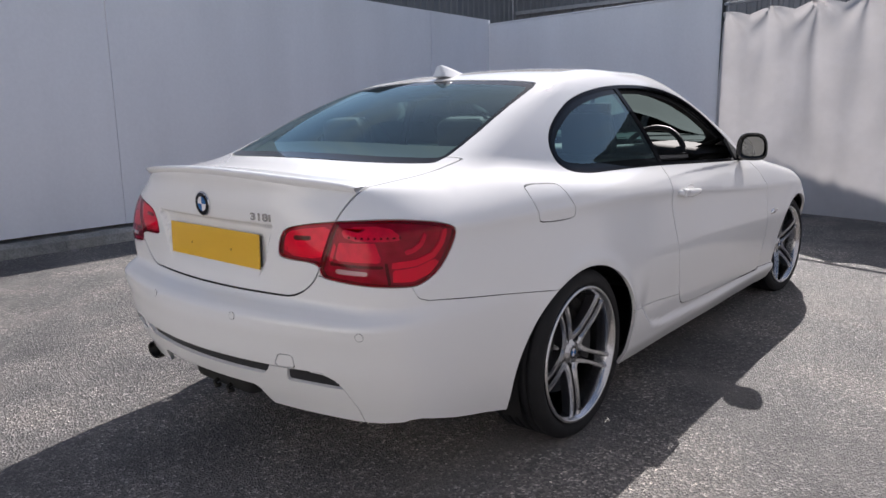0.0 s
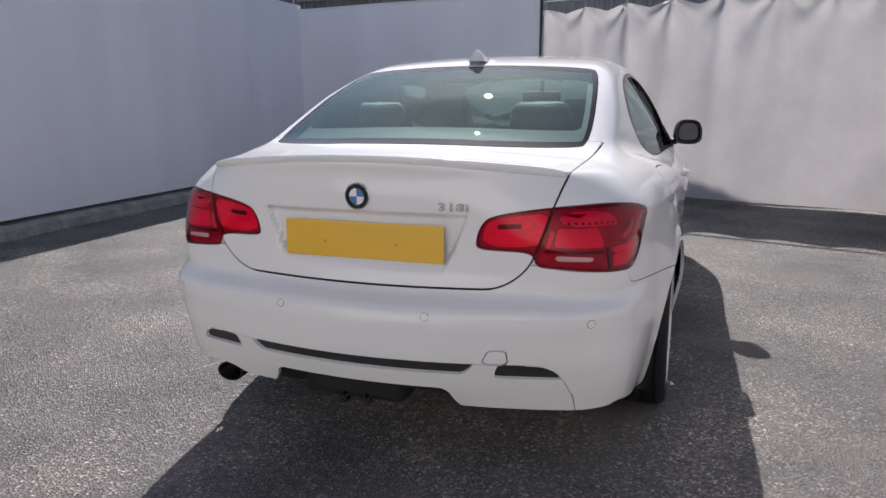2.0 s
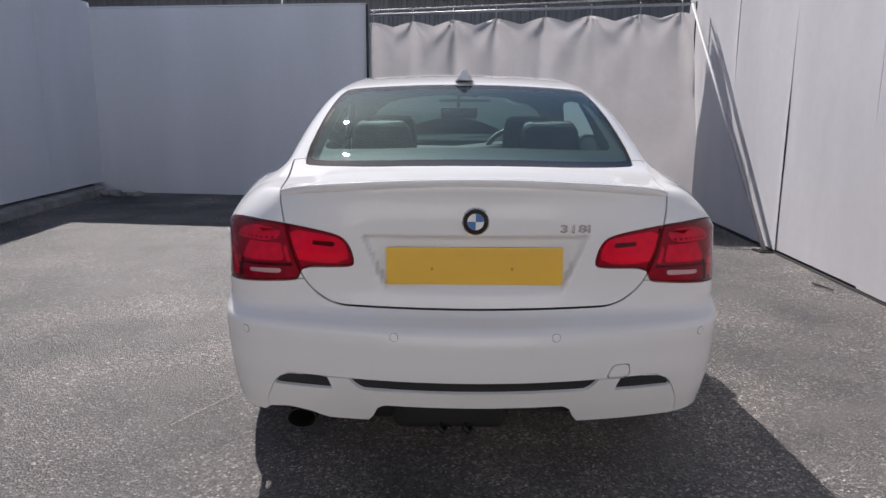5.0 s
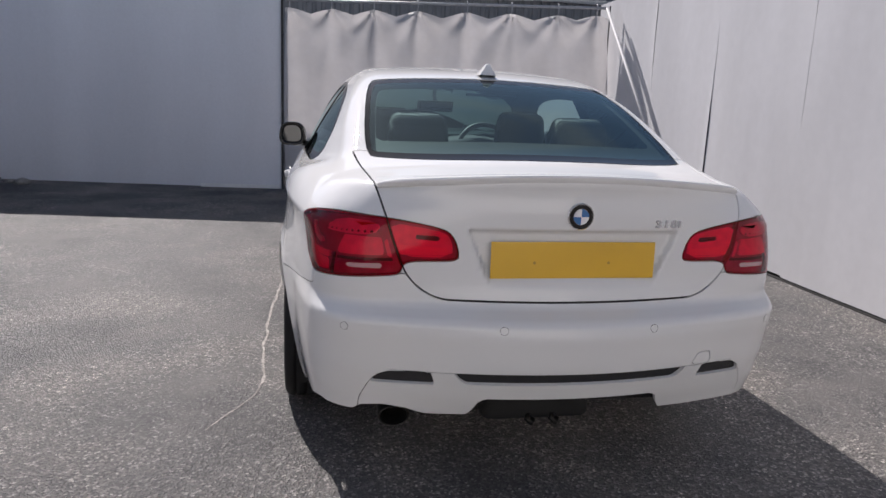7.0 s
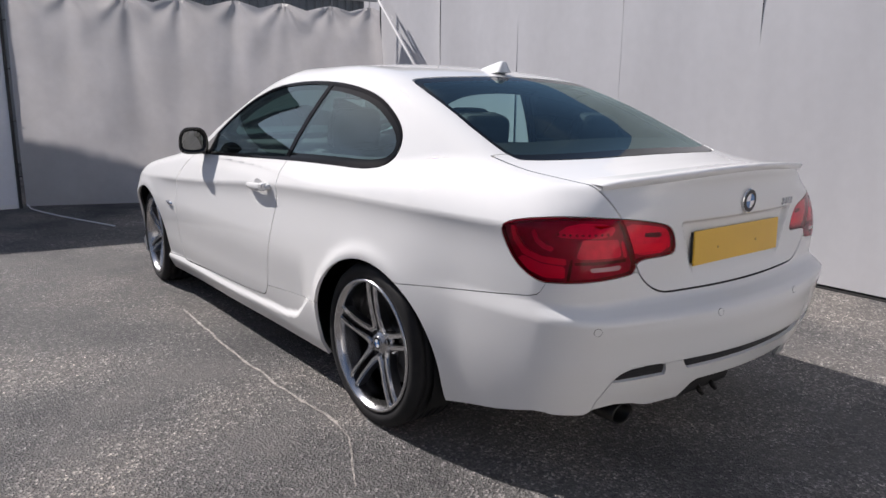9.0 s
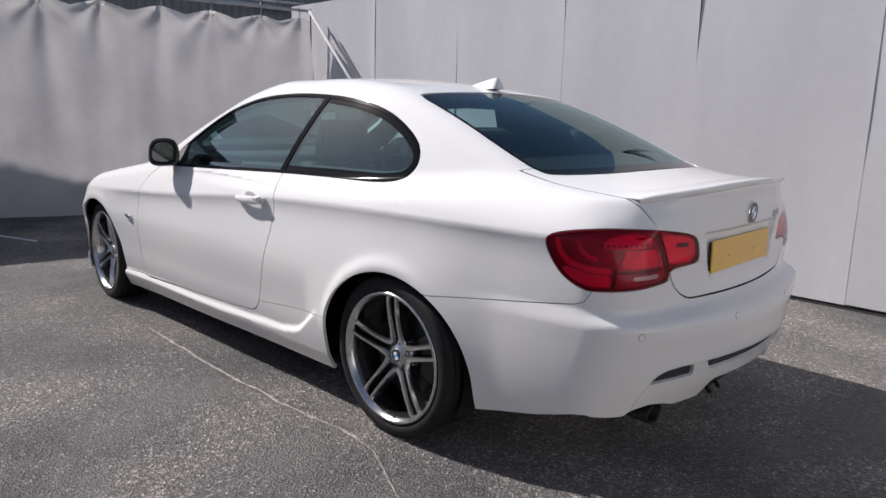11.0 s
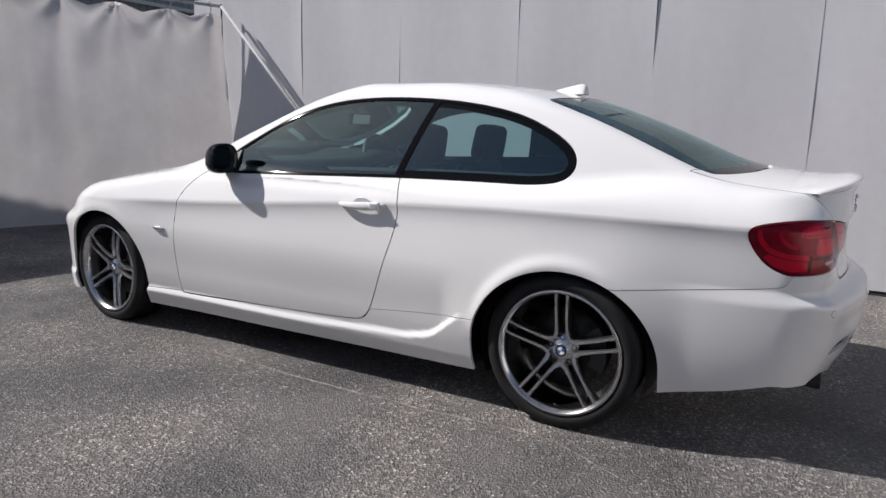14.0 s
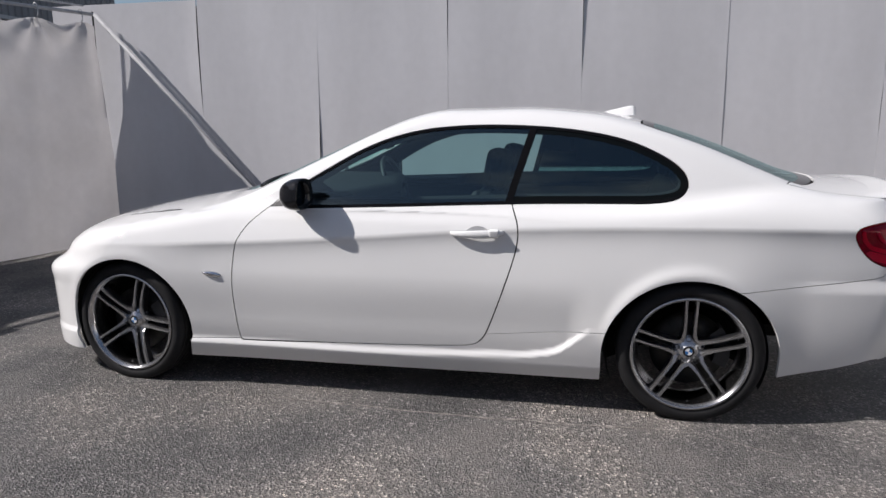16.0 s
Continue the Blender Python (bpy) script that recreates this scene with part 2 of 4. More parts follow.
    for r, s in zip(rings, rings[1:]):
        for k in range(sides):
            bm.faces.new((r[k], r[(k + 1) % sides], s[(k + 1) % sides], s[k]))
    bm.faces.new(rings[0][::-1]), bm.faces.new(rings[-1])
    return bm


def prism(plan, z0, z1):
    """An upright block over a plan, anticlockwise."""
    bm = bmesh.new()
    lo, hi = [bm.verts.new((x, y, z0)) for x, y in plan], [bm.verts.new((x, y, z1)) for x, y in plan]
    bm.faces.new(lo[::-1]), bm.faces.new(hi)
    for i in range(len(plan)):
        j = (i + 1) % len(plan)
        bm.faces.new((lo[i], lo[j], hi[j], hi[i]))
    return bm


def wall_block(a, b, z0, z1, thick):
    """A straight wall from a to b; its thickness lies to the right of that way."""
    a, b = Vector(a), Vector(b)
    d = (b - a).normalized()
    n = Vector((d.y, -d.x)) * thick
    return prism([a, a + n, b + n, b], z0, z1)


# ---- ground and walls ----
ground = tagged(part("ground", prism([(-400, -400), (400, -400), (400, 400), (-400, 400)], -0.3, 0.0), ASPHALT), "weathered grey asphalt yard with stains", "ground", kind="structure")
LEFT_A, LEFT_B = Vector((-4.68, -7.0)), Vector((-5.21, 7.45))
FRONT_B = Vector((-1.12, 6.88))
TARP_A, TARP_B = Vector((-1.06, 6.78)), Vector((2.81, 5.56))
RIGHT_A, RIGHT_B = Vector((2.42, -8.2)), Vector((2.95, 6.2))


def sheet_bm(a, b, z0, z1, cols, rows, thick, push):
    """An upright sheet from a to b, facing left of that way; push(u, z) moves it out of its plane."""
    d = (b - a)
    n = Vector((-d.y, d.x)).normalized()
    bm = bmesh.new()
    front, back = [], []
    for i in range(cols + 1):
        for k in range(rows + 1):
            u, w = i / cols, k / rows
            out, lift, *slide = push(u, w)
            q = a + d * u + n * out + d.normalized() * (slide[0] if slide else 0)
            z = z0 + (z1 - z0) * w + lift
            front.append(bm.verts.new((q.x, q.y, z)))
            back.append(bm.verts.new((q.x - n.x * thick, q.y - n.y * thick, z)))
    r = rows + 1
    for i in range(cols):
        for k in range(rows):
            j = i * r + k
            bm.faces.new((front[j], front[j + 1], front[j + r + 1], front[j + r]))
            bm.faces.new((back[j], back[j + r], back[j + r + 1], back[j + 1]))
    for i in range(cols):
        for k in (0, rows):
            j = i * r + k
            bm.faces.new((front[j], front[j + r], back[j + r], back[j]))
    for k in range(rows):
        for i in (0, cols):
            j = i * r + k
            bm.faces.new((front[j], back[j], back[j + 1], front[j + 1]))
    bmesh.ops.recalc_face_normals(bm, faces=bm.faces)
    bmesh.ops.split_edges(bm, edges=[e for e in bm.edges if e.calc_face_angle(0) > .9])
    return bm


def holder(name, label, category):
    return tagged(new(name), label, category, kind="structure")


def fine_noise(x, y, z=0.0):
    return noise.noise(Vector((x, y, z)))


# left and front walls: large painted sheets, with faint joints
wall_left = holder("wall_left", "smooth white painted wall of large sheets, in shade", "wall")
cuts = [-7.0, -6.27, -3.83, -1.39, 1.05, 3.49, 5.93, 7.45]
for k, (y0, y1) in enumerate(zip(cuts, cuts[1:])):
    at = lambda y: LEFT_A.lerp(LEFT_B, (y + 7.0) / 14.45)
    part("panel", sheet_bm(at(y0 + .0022), at(y1 - .0022), .155, 2.66, 16, 8, .04, lambda u, w, k=k: (-.10 + .008 * fine_noise(u * 2 + k * 5, w * 2) + (.006 * (k % 2)), 0)), WALL_SHADE, wall_left, smooth=True)
part("backing", wall_block(LEFT_B - Vector((.15, 0)), LEFT_A - Vector((.15, 0)), 0.0, 2.62, .06), CLADDING, wall_left)
wall_front = holder("wall_front", "smooth white painted wall, in shade", "wall")
for k in range(2):
    a, b = LEFT_B.lerp(FRONT_B, k * .52), LEFT_B.lerp(FRONT_B, .52 if k == 0 else 1)
    part("panel", sheet_bm(b, a, -.02, 2.575, 16, 8, .05, lambda u, w, k=k: (.008 * fine_noise(u * 2 + 9 * k, w * 2, 3), 0)), WALL_SHADE, wall_front, smooth=True)
# added block that stops sunlight leaking through the wall corner
part("corner_plug", prism([(-5.60, 7.42), (-5.23, 7.42), (-5.23, 7.62), (-5.60, 7.62)], 0, 2.55), CLADDING, wall_front)
part("cap", wall_block(FRONT_B + Vector((0, -.012)), LEFT_B + Vector((0, -.012)), 2.58, 2.60, .08), WALL_SHADE, wall_front)
part("end_post", prism([(-1.115, 6.84), (-1.09, 6.84), (-1.09, 6.90), (-1.115, 6.90)], 0, 2.575), BLACK_PLASTIC, wall_front, "dark end post")
# white strip painted in for the sun showing through the gap below
part("foot_light", wall_block(FRONT_B + Vector((-.03, -.055)), FRONT_B + Vector((-1.05, .03)), .004, .05, .012), WHITE_BOARD, wall_front, "white strip in place of sunlight under the wall")

# unseen wall that closes the yard, added to bounce warm sun onto the car
bounce_wall_back = holder("bounce_wall_back", "added unseen pale wall closing the yard, bounces sun onto the car", "wall")
part("panel", wall_block((-4.9, -7.4), (2.6, -7.4), 0, 3.5, .1), WALL_BACK, bounce_wall_back)

# right wall: overlapping sheets with gaping joints
wall_right = holder("wall_right", "tall wall of white painted sheets with gaping joints, in sun", "wall")
part("backing", wall_block(RIGHT_A + Vector((.09, 0)), RIGHT_B + Vector((.09, 0)), .02, 2.50, .08), GAP_DARK, wall_right, "dark frame behind the sheets")
GAPES = [(1.3, 2.9, .013), (-.2, 1.45, .010), (1.9, 3.2, .006), (1.7, 3.2, .005), (-.3, .9, .003), (1.2, 1.5, .005)]
joints = [6.15, 4.41, 3.11, 1.79, .54, -.69, -1.93, -3.2, -4.5, -5.8, -7.1, -8.2]
for k, (y1, y0) in enumerate(zip(joints, joints[1:])):
    at = lambda y: RIGHT_A.lerp(RIGHT_B, (y + 8.2) / 14.4)

    def bulge(u, w, k=k):
        out = .010 * fine_noise(u * 1.7 + 7 * k, w * 2.2, 1.5)
        lo, hi, wide = GAPES[k % len(GAPES)]
        z = 2.55 * w
        gape = wide * max(0, math.sin(math.pi * min(max((z - lo) / (hi - lo), 0), 1))) ** .7 if lo < z < hi else 0
        return out + gape * .8 * (u < .03), 0, gape * (u < .03)
    g = .0005
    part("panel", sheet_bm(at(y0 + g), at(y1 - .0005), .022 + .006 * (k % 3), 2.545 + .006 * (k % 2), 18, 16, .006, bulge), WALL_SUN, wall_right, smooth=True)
part("drain_lip", wall_block(RIGHT_A + Vector((-.012, 0)), RIGHT_B + Vector((-.012, 0)), -.05, .012, .05), GAP_DARK, wall_right)

# concrete kerb under the left wall
kerb = tagged(new("kerb"), "rough weathered concrete kerb under the wall", "kerb", kind="structure")
random.seed(4)
y = -7.0
while y < 7.05:
    ln = .92 if y < 5.9 else 1.2
    a, b = LEFT_A.lerp(LEFT_B, (y + 7.0) / 14.45), LEFT_A.lerp(LEFT_B, (min(y + ln, 7.15) + 7.0) / 14.45)
    bm = bmesh.new()
    rows = []
    n = 14
    for i in range(n + 1):
        q = a.lerp(b, i / n)
        e = [fine_noise(q.y * 9, j * 3.3) * .016 + fine_noise(q.y * 31, j * 5.1) * .006 for j in range(5)]
        rows.append([bm.verts.new(v) for v in ((q.x - .20, q.y, -.02), (q.x - .20, q.y, .125 + e[0]), (q.x + .19, q.y, .118 + e[1]), (q.x + .265 + e[2], q.y, .085 + e[3]), (q.x + .285 + e[4], q.y, -.02))])
    for r, t in zip(rows, rows[1:]):
        for j in range(4):
            bm.faces.new((r[j], t[j], t[j + 1], r[j + 1]))
    bm.faces.new(rows[0]), bm.faces.new(rows[-1][::-1])
    bmesh.ops.recalc_face_normals(bm, faces=bm.faces)
    part("kerb_stone", bm, CONCRETE, kerb)
    y += ln + .006
# broken end of the kerb in the corner
random.seed(11)
for k in range(7):
    bm = bmesh.new()
    bmesh.ops.create_icosphere(bm, subdivisions=2, radius=1)
    s = random.uniform(.05, .11)
    for v in bm.verts:
        v.co *= s * (1 + .35 * fine_noise(v.co.x * 2 + k * 7, v.co.y * 2, v.co.z * 2))
        v.co.z *= .6
    bm.transform(pose(-4.93 + .10 * k + random.uniform(-.05, .05), 6.95 + random.uniform(-.12, .10), s * .35))
    tagged(part("rubble", bm, CONCRETE), "broken lump of grey concrete on the ground", "rubble", "rubble in the corner")
# weeds along the kerb
rng = np.random.default_rng(5)
wv, wf = [], []
for k in range(420):
    y = rng.choice([3.2, 3.5, 3.8, 4.3, 2.4, 1.3, 5.0]) + rng.normal() * .10
    x = -4.68 - .04 * (y + 7) - .06 + rng.normal() * .02
    h, a = rng.uniform(.015, .05), rng.uniform(0, 6.28)
    dx, dy = math.cos(a) * .004, math.sin(a) * .004
    tx, ty = rng.normal() * .02, rng.normal() * .02
    i = len(wv)
    wv += [(x - dx, y - dy, .11), (x + dx, y + dy, .11), (x + tx, y + ty, .11 + h)]
    wf.append((i, i + 1, i + 2))
mesh_ob("weeds", wv, wf, WEED, label="small green weeds along the kerb", category="weeds", kind="stuff")

# soil and litter in the joint between wall and kerb
dv, df = [], []
for k in range(1500):
    y = rng.uniform(-1.0, 7.0)
    x = -4.68 - .04 * (y + 7) - .088 + abs(rng.normal()) * .022
    r = rng.uniform(.006, .020)
    i, turn = len(dv), rng.uniform(0, 3)
    for q in range(4):
        dv.append((x + r * math.cos(turn + q * 1.57), y + 1.6 * r * math.sin(turn + q * 1.57), .120 + rng.normal() * .003))
    dv += [(x, y, .120 + r * rng.uniform(.7, 1.5)), (x, y, .105)]
    df += [(i + q, i + (q + 1) % 4, i + 4) for q in range(4)] + [(i + (q + 1) % 4, i + q, i + 5) for q in range(4)]
mesh_ob("litter", dv, df, DEBRIS, label="dark soil and litter along the wall foot", category="soil", kind="stuff")

# grey ribbed cladding of the buildings beyond
def ribbed_bm(a, b, z0, z1, pitch):
    a, b = Vector(a), Vector(b)
    d = b - a
    n = Vector((-d.y, d.x)).normalized()
    count = int(d.length / pitch)
    bm = bmesh.new()
    cols = []
    for k in range(count):
        for f, o in ((0, 0), (.30, 0), (.42, .03), (.88, .03)):
            q = a + d * ((k + f) / count) + n * o
            cols.append((bm.verts.new((q.x, q.y, z0)), bm.verts.new((q.x, q.y, z1))))
    for p, q in zip(cols, cols[1:]):
        bm.faces.new((p[0], q[0], q[1], p[1]))
    bm.normal_update()
    return bm


shed = tagged(new("shed"), "grey building with ribbed metal cladding", "building", kind="structure")
part("front_cladding", ribbed_bm((14, 13.2), (-3.6, 13.2), 0, 6.75, .20), CLADDING, shed)
part("low_cladding", ribbed_bm((-3.6, 13.2), (-8.6, 13.2), 0, 5.0, .20), CLADDING, shed)
part("side_cladding", ribbed_bm((-8.6, 13.2), (-8.6, 7.0), 0, 5.0, .20), CLADDING, shed)
part("rail_band", box_bm((-8.4, 13.02, 3.55), (14, 13.1, 3.63)), STEEL, shed)
lamp = tagged(new("flood_lamp"), "small white flood lamp on the cladding", "lamp")
part("case", box_bm((-8.55, 11.40, 4.50), (-8.35, 11.75, 4.72), .02), WHITE_BOARD, lamp)
part("bracket", box_bm((-8.60, 11.5, 4.56), (-8.53, 11.65, 4.66)), STEEL, lamp)

# tarpaulin curtain on a rail
HOOKS = [.035, .150, .290, .425, .578, .715, .850, .985]


def drape(u, w):
    """Folds that fall from the hooks, and a sagging top edge."""
    near = min(abs(u - h) for h in HOOKS)
    gap = .07
    sag = -.070 * min(1, near / gap) ** 1.4 * w ** 6
    out = 0.0
    for k, h in enumerate(HOOKS):
        lean = .05 * math.sin(k * 2.3) * (1 - w)
        wide = .012 + .05 * (1 - w)
        out += (.046 + .024 * math.sin(k * 4.1)) * math.exp(-((u - h - lean) / wide) ** 2) * (.35 + .65 * w) * (1 if k > 2 else .55)
    out += .060 * fine_noise(u * 4.3, w * 1.6, 2.0) + .014 * fine_noise(u * 13, w * 3.0, 5.0)
    for k, h in enumerate(HOOKS):
        a, b = (u - h) * 4.06, (1 - w) * 2.3 + .02
        r = math.hypot(a, b)
        out += .026 * math.exp(-r / .60) * min(1, r / .06) * math.cos((5.5 + k % 3) * math.atan2(a, b) + 1.7 * k)
    out += .002 * fine_noise(u * 42, w * 2.2, 7.0) + .008 * fine_noise(u * 14, w * 9, 4.0)
    out += .05 * (1 - w) ** 2 * fine_noise(u * 5, 0.3, 9.0)
    pull = -.115 * (1 - min(1, max(0, (w - .38) / .55))) * max(0, 1 - u / .16)
    return out * min(1, u / .03 + .25), sag, pull


tarp = tagged(part("tarpaulin", sheet_bm(TARP_B, TARP_A, .03, 2.335, 170, 70, .002, drape), TARP, smooth=True), "large creased dirty white tarpaulin hung from a rail as a curtain", "tarpaulin")
rail = tagged(new("curtain_rail"), "steel rail carrying the curtain hooks", "rail", kind="structure")
d = TARP_B - TARP_A
part("bar", tube_bm([(*TARP_A, 2.43), (*TARP_B, 2.43)], .018, 10), STEEL, rail, smooth=True)
part("upper_bar", tube_bm([(*(TARP_A + Vector((0, .10))), 2.50), (*(TARP_B + Vector((0, .10))), 2.52)], .010, 8), STEEL, rail)
for h in HOOKS:
    q = TARP_B - d * h
    pts = [(q.x, q.y - .004, 2.33), (q.x, q.y - .022, 2.36), (q.x, q.y - .026, 2.41), (q.x, q.y - .018, 2.455), (q.x, q.y, 2.468), (q.x, q.y + .02, 2.45), (q.x, q.y + .024, 2.42)]
    tagged(part("curtain_hook", tube_bm(pts, .006, 8), STEEL, smooth=True), "bent steel hook holding the tarpaulin to the rail", "hook", "curtain hooks")
post = tagged(new("curtain_brace"), "pale steel diagonal brace at the end of the curtain rail", "post", kind="structure")
part("edge_rope", tube_bm([(2.832, 5.575, 2.46), (2.835, 5.575, 1.95), (2.850, 5.570, 1.40)], .009, 8), BLACK_PLASTIC, post, "dark rope along the curtain edge")
part("brace", tube_bm([(2.762, 5.50, 2.42), (2.772, 3.19, .012)], .019, 12), BRACE, post, "pale steel diagonal brace", True)
part("foot_plate", box_bm((2.70, 3.11, 0), (2.83, 3.27, .010), .003), STEEL_DARK, post)
part("eye", tube_bm([(2.775, 5.42, 2.34), (2.755, 5.37, 2.26), (2.765, 5.33, 2.22)], .008, 8), STEEL, post)
for k, z in enumerate((.35, .95, 1.5, 2.0)):
    q = TARP_A
    part("tie", tube_bm([(q.x + .03, q.y, z), (q.x - .02, q.y + .04, z + .01), (q.x - .05, q.y + .07, z)], .006, 6), BLACK_PLASTIC, tarp)

# pale seam in the asphalt
path = [(-.955, 1.93), (-.95, 1.80), (-.975, 1.45), (-.99, 1.15), (-1.0, .82), (-1.0, .50), (-.985, .25), (-.98, .08), (-1.005, -.05), (-1.05, -.16), (-1.10, -.26), (-1.16, -.38)]
random.seed(8)
bm = bmesh.new()
rows = []
for (x0, y0), (x1, y1) in zip(path, path[1:]):
    for t in np.arange(0, 1, .06):
        x, y = x0 + (x1 - x0) * t, y0 + (y1 - y0) * t
        w = (.0080 if y > .05 else .0042) * (.35 + 1.3 * abs(fine_noise(y * 14, 2.2))) + .0006
        x += .012 * fine_noise(y * 6, 7.7) + .005 * fine_noise(y * 25, 1.7)
        rows.append((bm.verts.new((x - w, y, .0035)), bm.verts.new((x + w, y, .0035))))
for a, b in zip(rows, rows[1:]):
    bm.faces.new((a[0], a[1], b[1], b[0]))
tagged(part("ground_seam", bm, SEAM), "thin pale crack line in the asphalt", "crack", kind="structure")
# twig by the right wall
tagged(part("twig", tube_bm([(2.60, 2.02, .008), (2.58, 1.93, .016), (2.62, 1.83, .01), (2.60, 1.74, .022)], .006, 6), GAP_DARK), "dark twig lying on the ground by the wall", "twig")
# loose cord from the curtain's corner
cord = [(-1.05, 6.78, .05), (-1.03, 6.70, .012), (-.97, 6.42, .007), (-.86, 6.0, .007), (-.76, 5.68, .007), (-.65, 5.36, .007), (-.56, 5.08, .007)]
tagged(part("cord", tube_bm(cord, .0075, 8), WHITE_BOARD, smooth=True), "thin pale cord lying on the asphalt by the tarpaulin", "cord")

# ---- the car's body: one smooth closed form, cut into panels ----
def curve_of(*pairs):
    """A smooth function through (x, value) pairs."""
    xs, ys = np.array(pairs, float).T
    order = np.argsort(xs)
    xs, ys = xs[order], ys[order]
    h, d = np.diff(xs), np.diff(ys) / np.diff(xs)
    m = np.r_[d[0], (d[:-1] * h[1:] + d[1:] * h[:-1]) / (h[:-1] + h[1:]), d[-1]]

    def at(x):
        x = np.clip(x, xs[0], xs[-1])
        i = np.clip(np.searchsorted(xs, x) - 1, 0, len(xs) - 2)
        t = (x - xs[i]) / h[i]
        return ((2 * t**3 - 3 * t**2 + 1) * ys[i] + (t**3 - 2 * t**2 + t) * h[i] * m[i]
                + (3 * t**2 - 2 * t**3) * ys[i + 1] + (t**3 - t**2) * h[i] * m[i + 1])
    return at


def smax(a, b, r):
    return np.maximum(a, b) + np.maximum(r - np.abs(a - b), 0) ** 2 / (4 * r)


def smin(a, b, r):
    return -smax(-a, -b, r)


def step(x, lo, hi):
    t = np.clip((x - lo) / (hi - lo), 0, 1)
    return t * t * (3 - 2 * t)


WHEEL_Y, WHEEL_R = (0.0, 2.76), 0.318
crease_z = curve_of((-1.0, .868), (-.6, .87), (.08, .872), (.73, .852), (1.06, .832), (1.49, .797), (2.09, .755), (2.5, .735), (3.2, .70))
half_width = curve_of((-1.1, .70), (-.9, .745), (-.7, .793), (-.4, .840), (0, .870), (.4, .874), (.9, .868), (1.5, .868), (2.1, .862), (2.6, .868), (3.0, .850), (3.3, .80), (3.6, .72))
skirt_in = curve_of((.08, .10), (.14, .055), (.18, .030), (.22, .008), (.25, 0.0), (1.0, 0.0))
skirt_z = curve_of((.44, .400), (.48, .372), (.51, .348), (.57, .303), (.68, .272), (.9, .259), (2.4, .243), (3.0, .24))
bumper_in = curve_of((.08, .12), (.22, .054), (.35, .022), (.45, .008), (.56, 0.0), (1.0, 0.0))
rear_y = curve_of((.15, -.94), (.30, -.993), (.37, -1.028), (.41, -1.043), (.45, -1.057), (.52, -1.064), (.585, -1.064), (.606, -1.056), (.642, -.988), (.68, -.972), (.74, -.964), (.82, -.966), (.92, -.974), (.985, -.974), (1.02, -.985), (1.06, -.99))
rear_bend = curve_of((.2, 0.0), (.70, 0.0), (.76, .04), (.90, .34), (.98, .68), (1.06, .75))
rear_bow = curve_of((.2, .25), (.60, .26), (.68, .17), (1.1, .17))
front_y = curve_of((.1, 3.48), (.22, 3.49), (.35, 3.495), (.48, 3.50), (.575, 3.49), (.62, 3.415), (.70, 3.345), (.745, 3.29), (.9, 3.08))
top_z = curve_of((-1.1, 1.030), (-.985, 1.030), (-.93, 1.027), (-.8, 1.032), (-.6, 1.047), (-.3, 1.055), (0, 1.03), (1, .99), (2.0, .985), (2.2, .975), (2.45, .94), (2.7, .90), (3.0, .845), (3.3, .765), (3.45, .70), (3.6, .60))
cabin_w = curve_of((-.7, .655), (-.3, .705), (0, .745), (.4, .778), (1.0, .790), (1.6, .775), (2.0, .735), (2.4, .66))
roof_z = curve_of((-.4, 1.215), (0, 1.328), (.2, 1.357), (.4, 1.376), (.7, 1.402), (1.0, 1.401), (1.25, 1.397), (1.6, 1.358), (2.0, 1.21))
back_glass_y = curve_of((.95, -.78), (1.055, -.56), (1.13, -.385), (1.21, -.19), (1.32, .13), (1.42, .46))
screen_y = curve_of((.90, 2.48), (.975, 2.30), (1.15, 1.90), (1.30, 1.55), (1.42, 1.22))


def body(p):
    """Below zero inside the car's outer skin."""
    x, y, z = np.abs(p[:, 0]), p[:, 1], p[:, 2]
    d = z - crease_z(y)
    rear = step(-y, .15, .5)
    up = np.maximum(d, 0)
    w = half_width(y) - .30 * up - .9 * up * up
    e = z - skirt_z(y)
    flare = bumper_in(z)
    flare = flare - .017 * step(-y, .20, .92) * smin(np.ones_like(z), smax(np.zeros_like(z), 1 - (z - .604) / .050, .10), .18)
    w -= (skirt_in(z) * (1 - .75 * step(y, 2.95, 3.15)) + .020 * step(e, -.014, .022) * (1 - step(z, .38, .62)) * step(y, .38, .54)) * (1 - rear) + flare * rear
    fade = 1 - step(y, 2.2, 2.7)
    w -= fade * .34 * np.maximum(-d, 0) * np.exp(d / .075)
    for c, grow in zip(WHEEL_Y, (.011, .006)):
        r = np.hypot(y - c, z - .305)
        w += grow * np.exp(-((r - .366) / .034) ** 2) * step(z, .28, .45) * step(y - c, -.30, -.04)
    side = x - w
    back = (rear_y(z) + rear_bow(z) * x * x + rear_bend(z) * x**4) - y
    m = np.minimum(.874 - z, .335 - (.874 - z) * .42 - x)
    back = back + .026 * step(m, -.004, .014) * step(z, .69, .76)
    nose = y - (front_y(z) - .20 * x * x - .24 * x**4)
    bow = np.where(y < .8, .105, .11)
    top = (z - top_z(y) + bow * x * x + .05 * step(-y, .5, .9) * x**4) * .97
    low = smax(side, back, .125)
    low = smax(low, nose, .20)
    low = smax(low, top, .05 + .08 * step(-y, 0, .6) * step(side - back, -.06, .10) - .02 * step(-y, .8, .95) * step(back - side, 0, .1))
    low = smax(low, .10 - z, .03)
    v = z - .97
    cs = (x - (cabin_w(y) - .42 * v - .45 * v * np.abs(v))) * .9
    cr = (back_glass_y(z) + .40 * x * x - y) * .38
    cf = (y - (screen_y(z) - .36 * x * x)) * .37
    ct = z - roof_z(y) + .085 * x * x
    up = smax(cs, ct, .07)
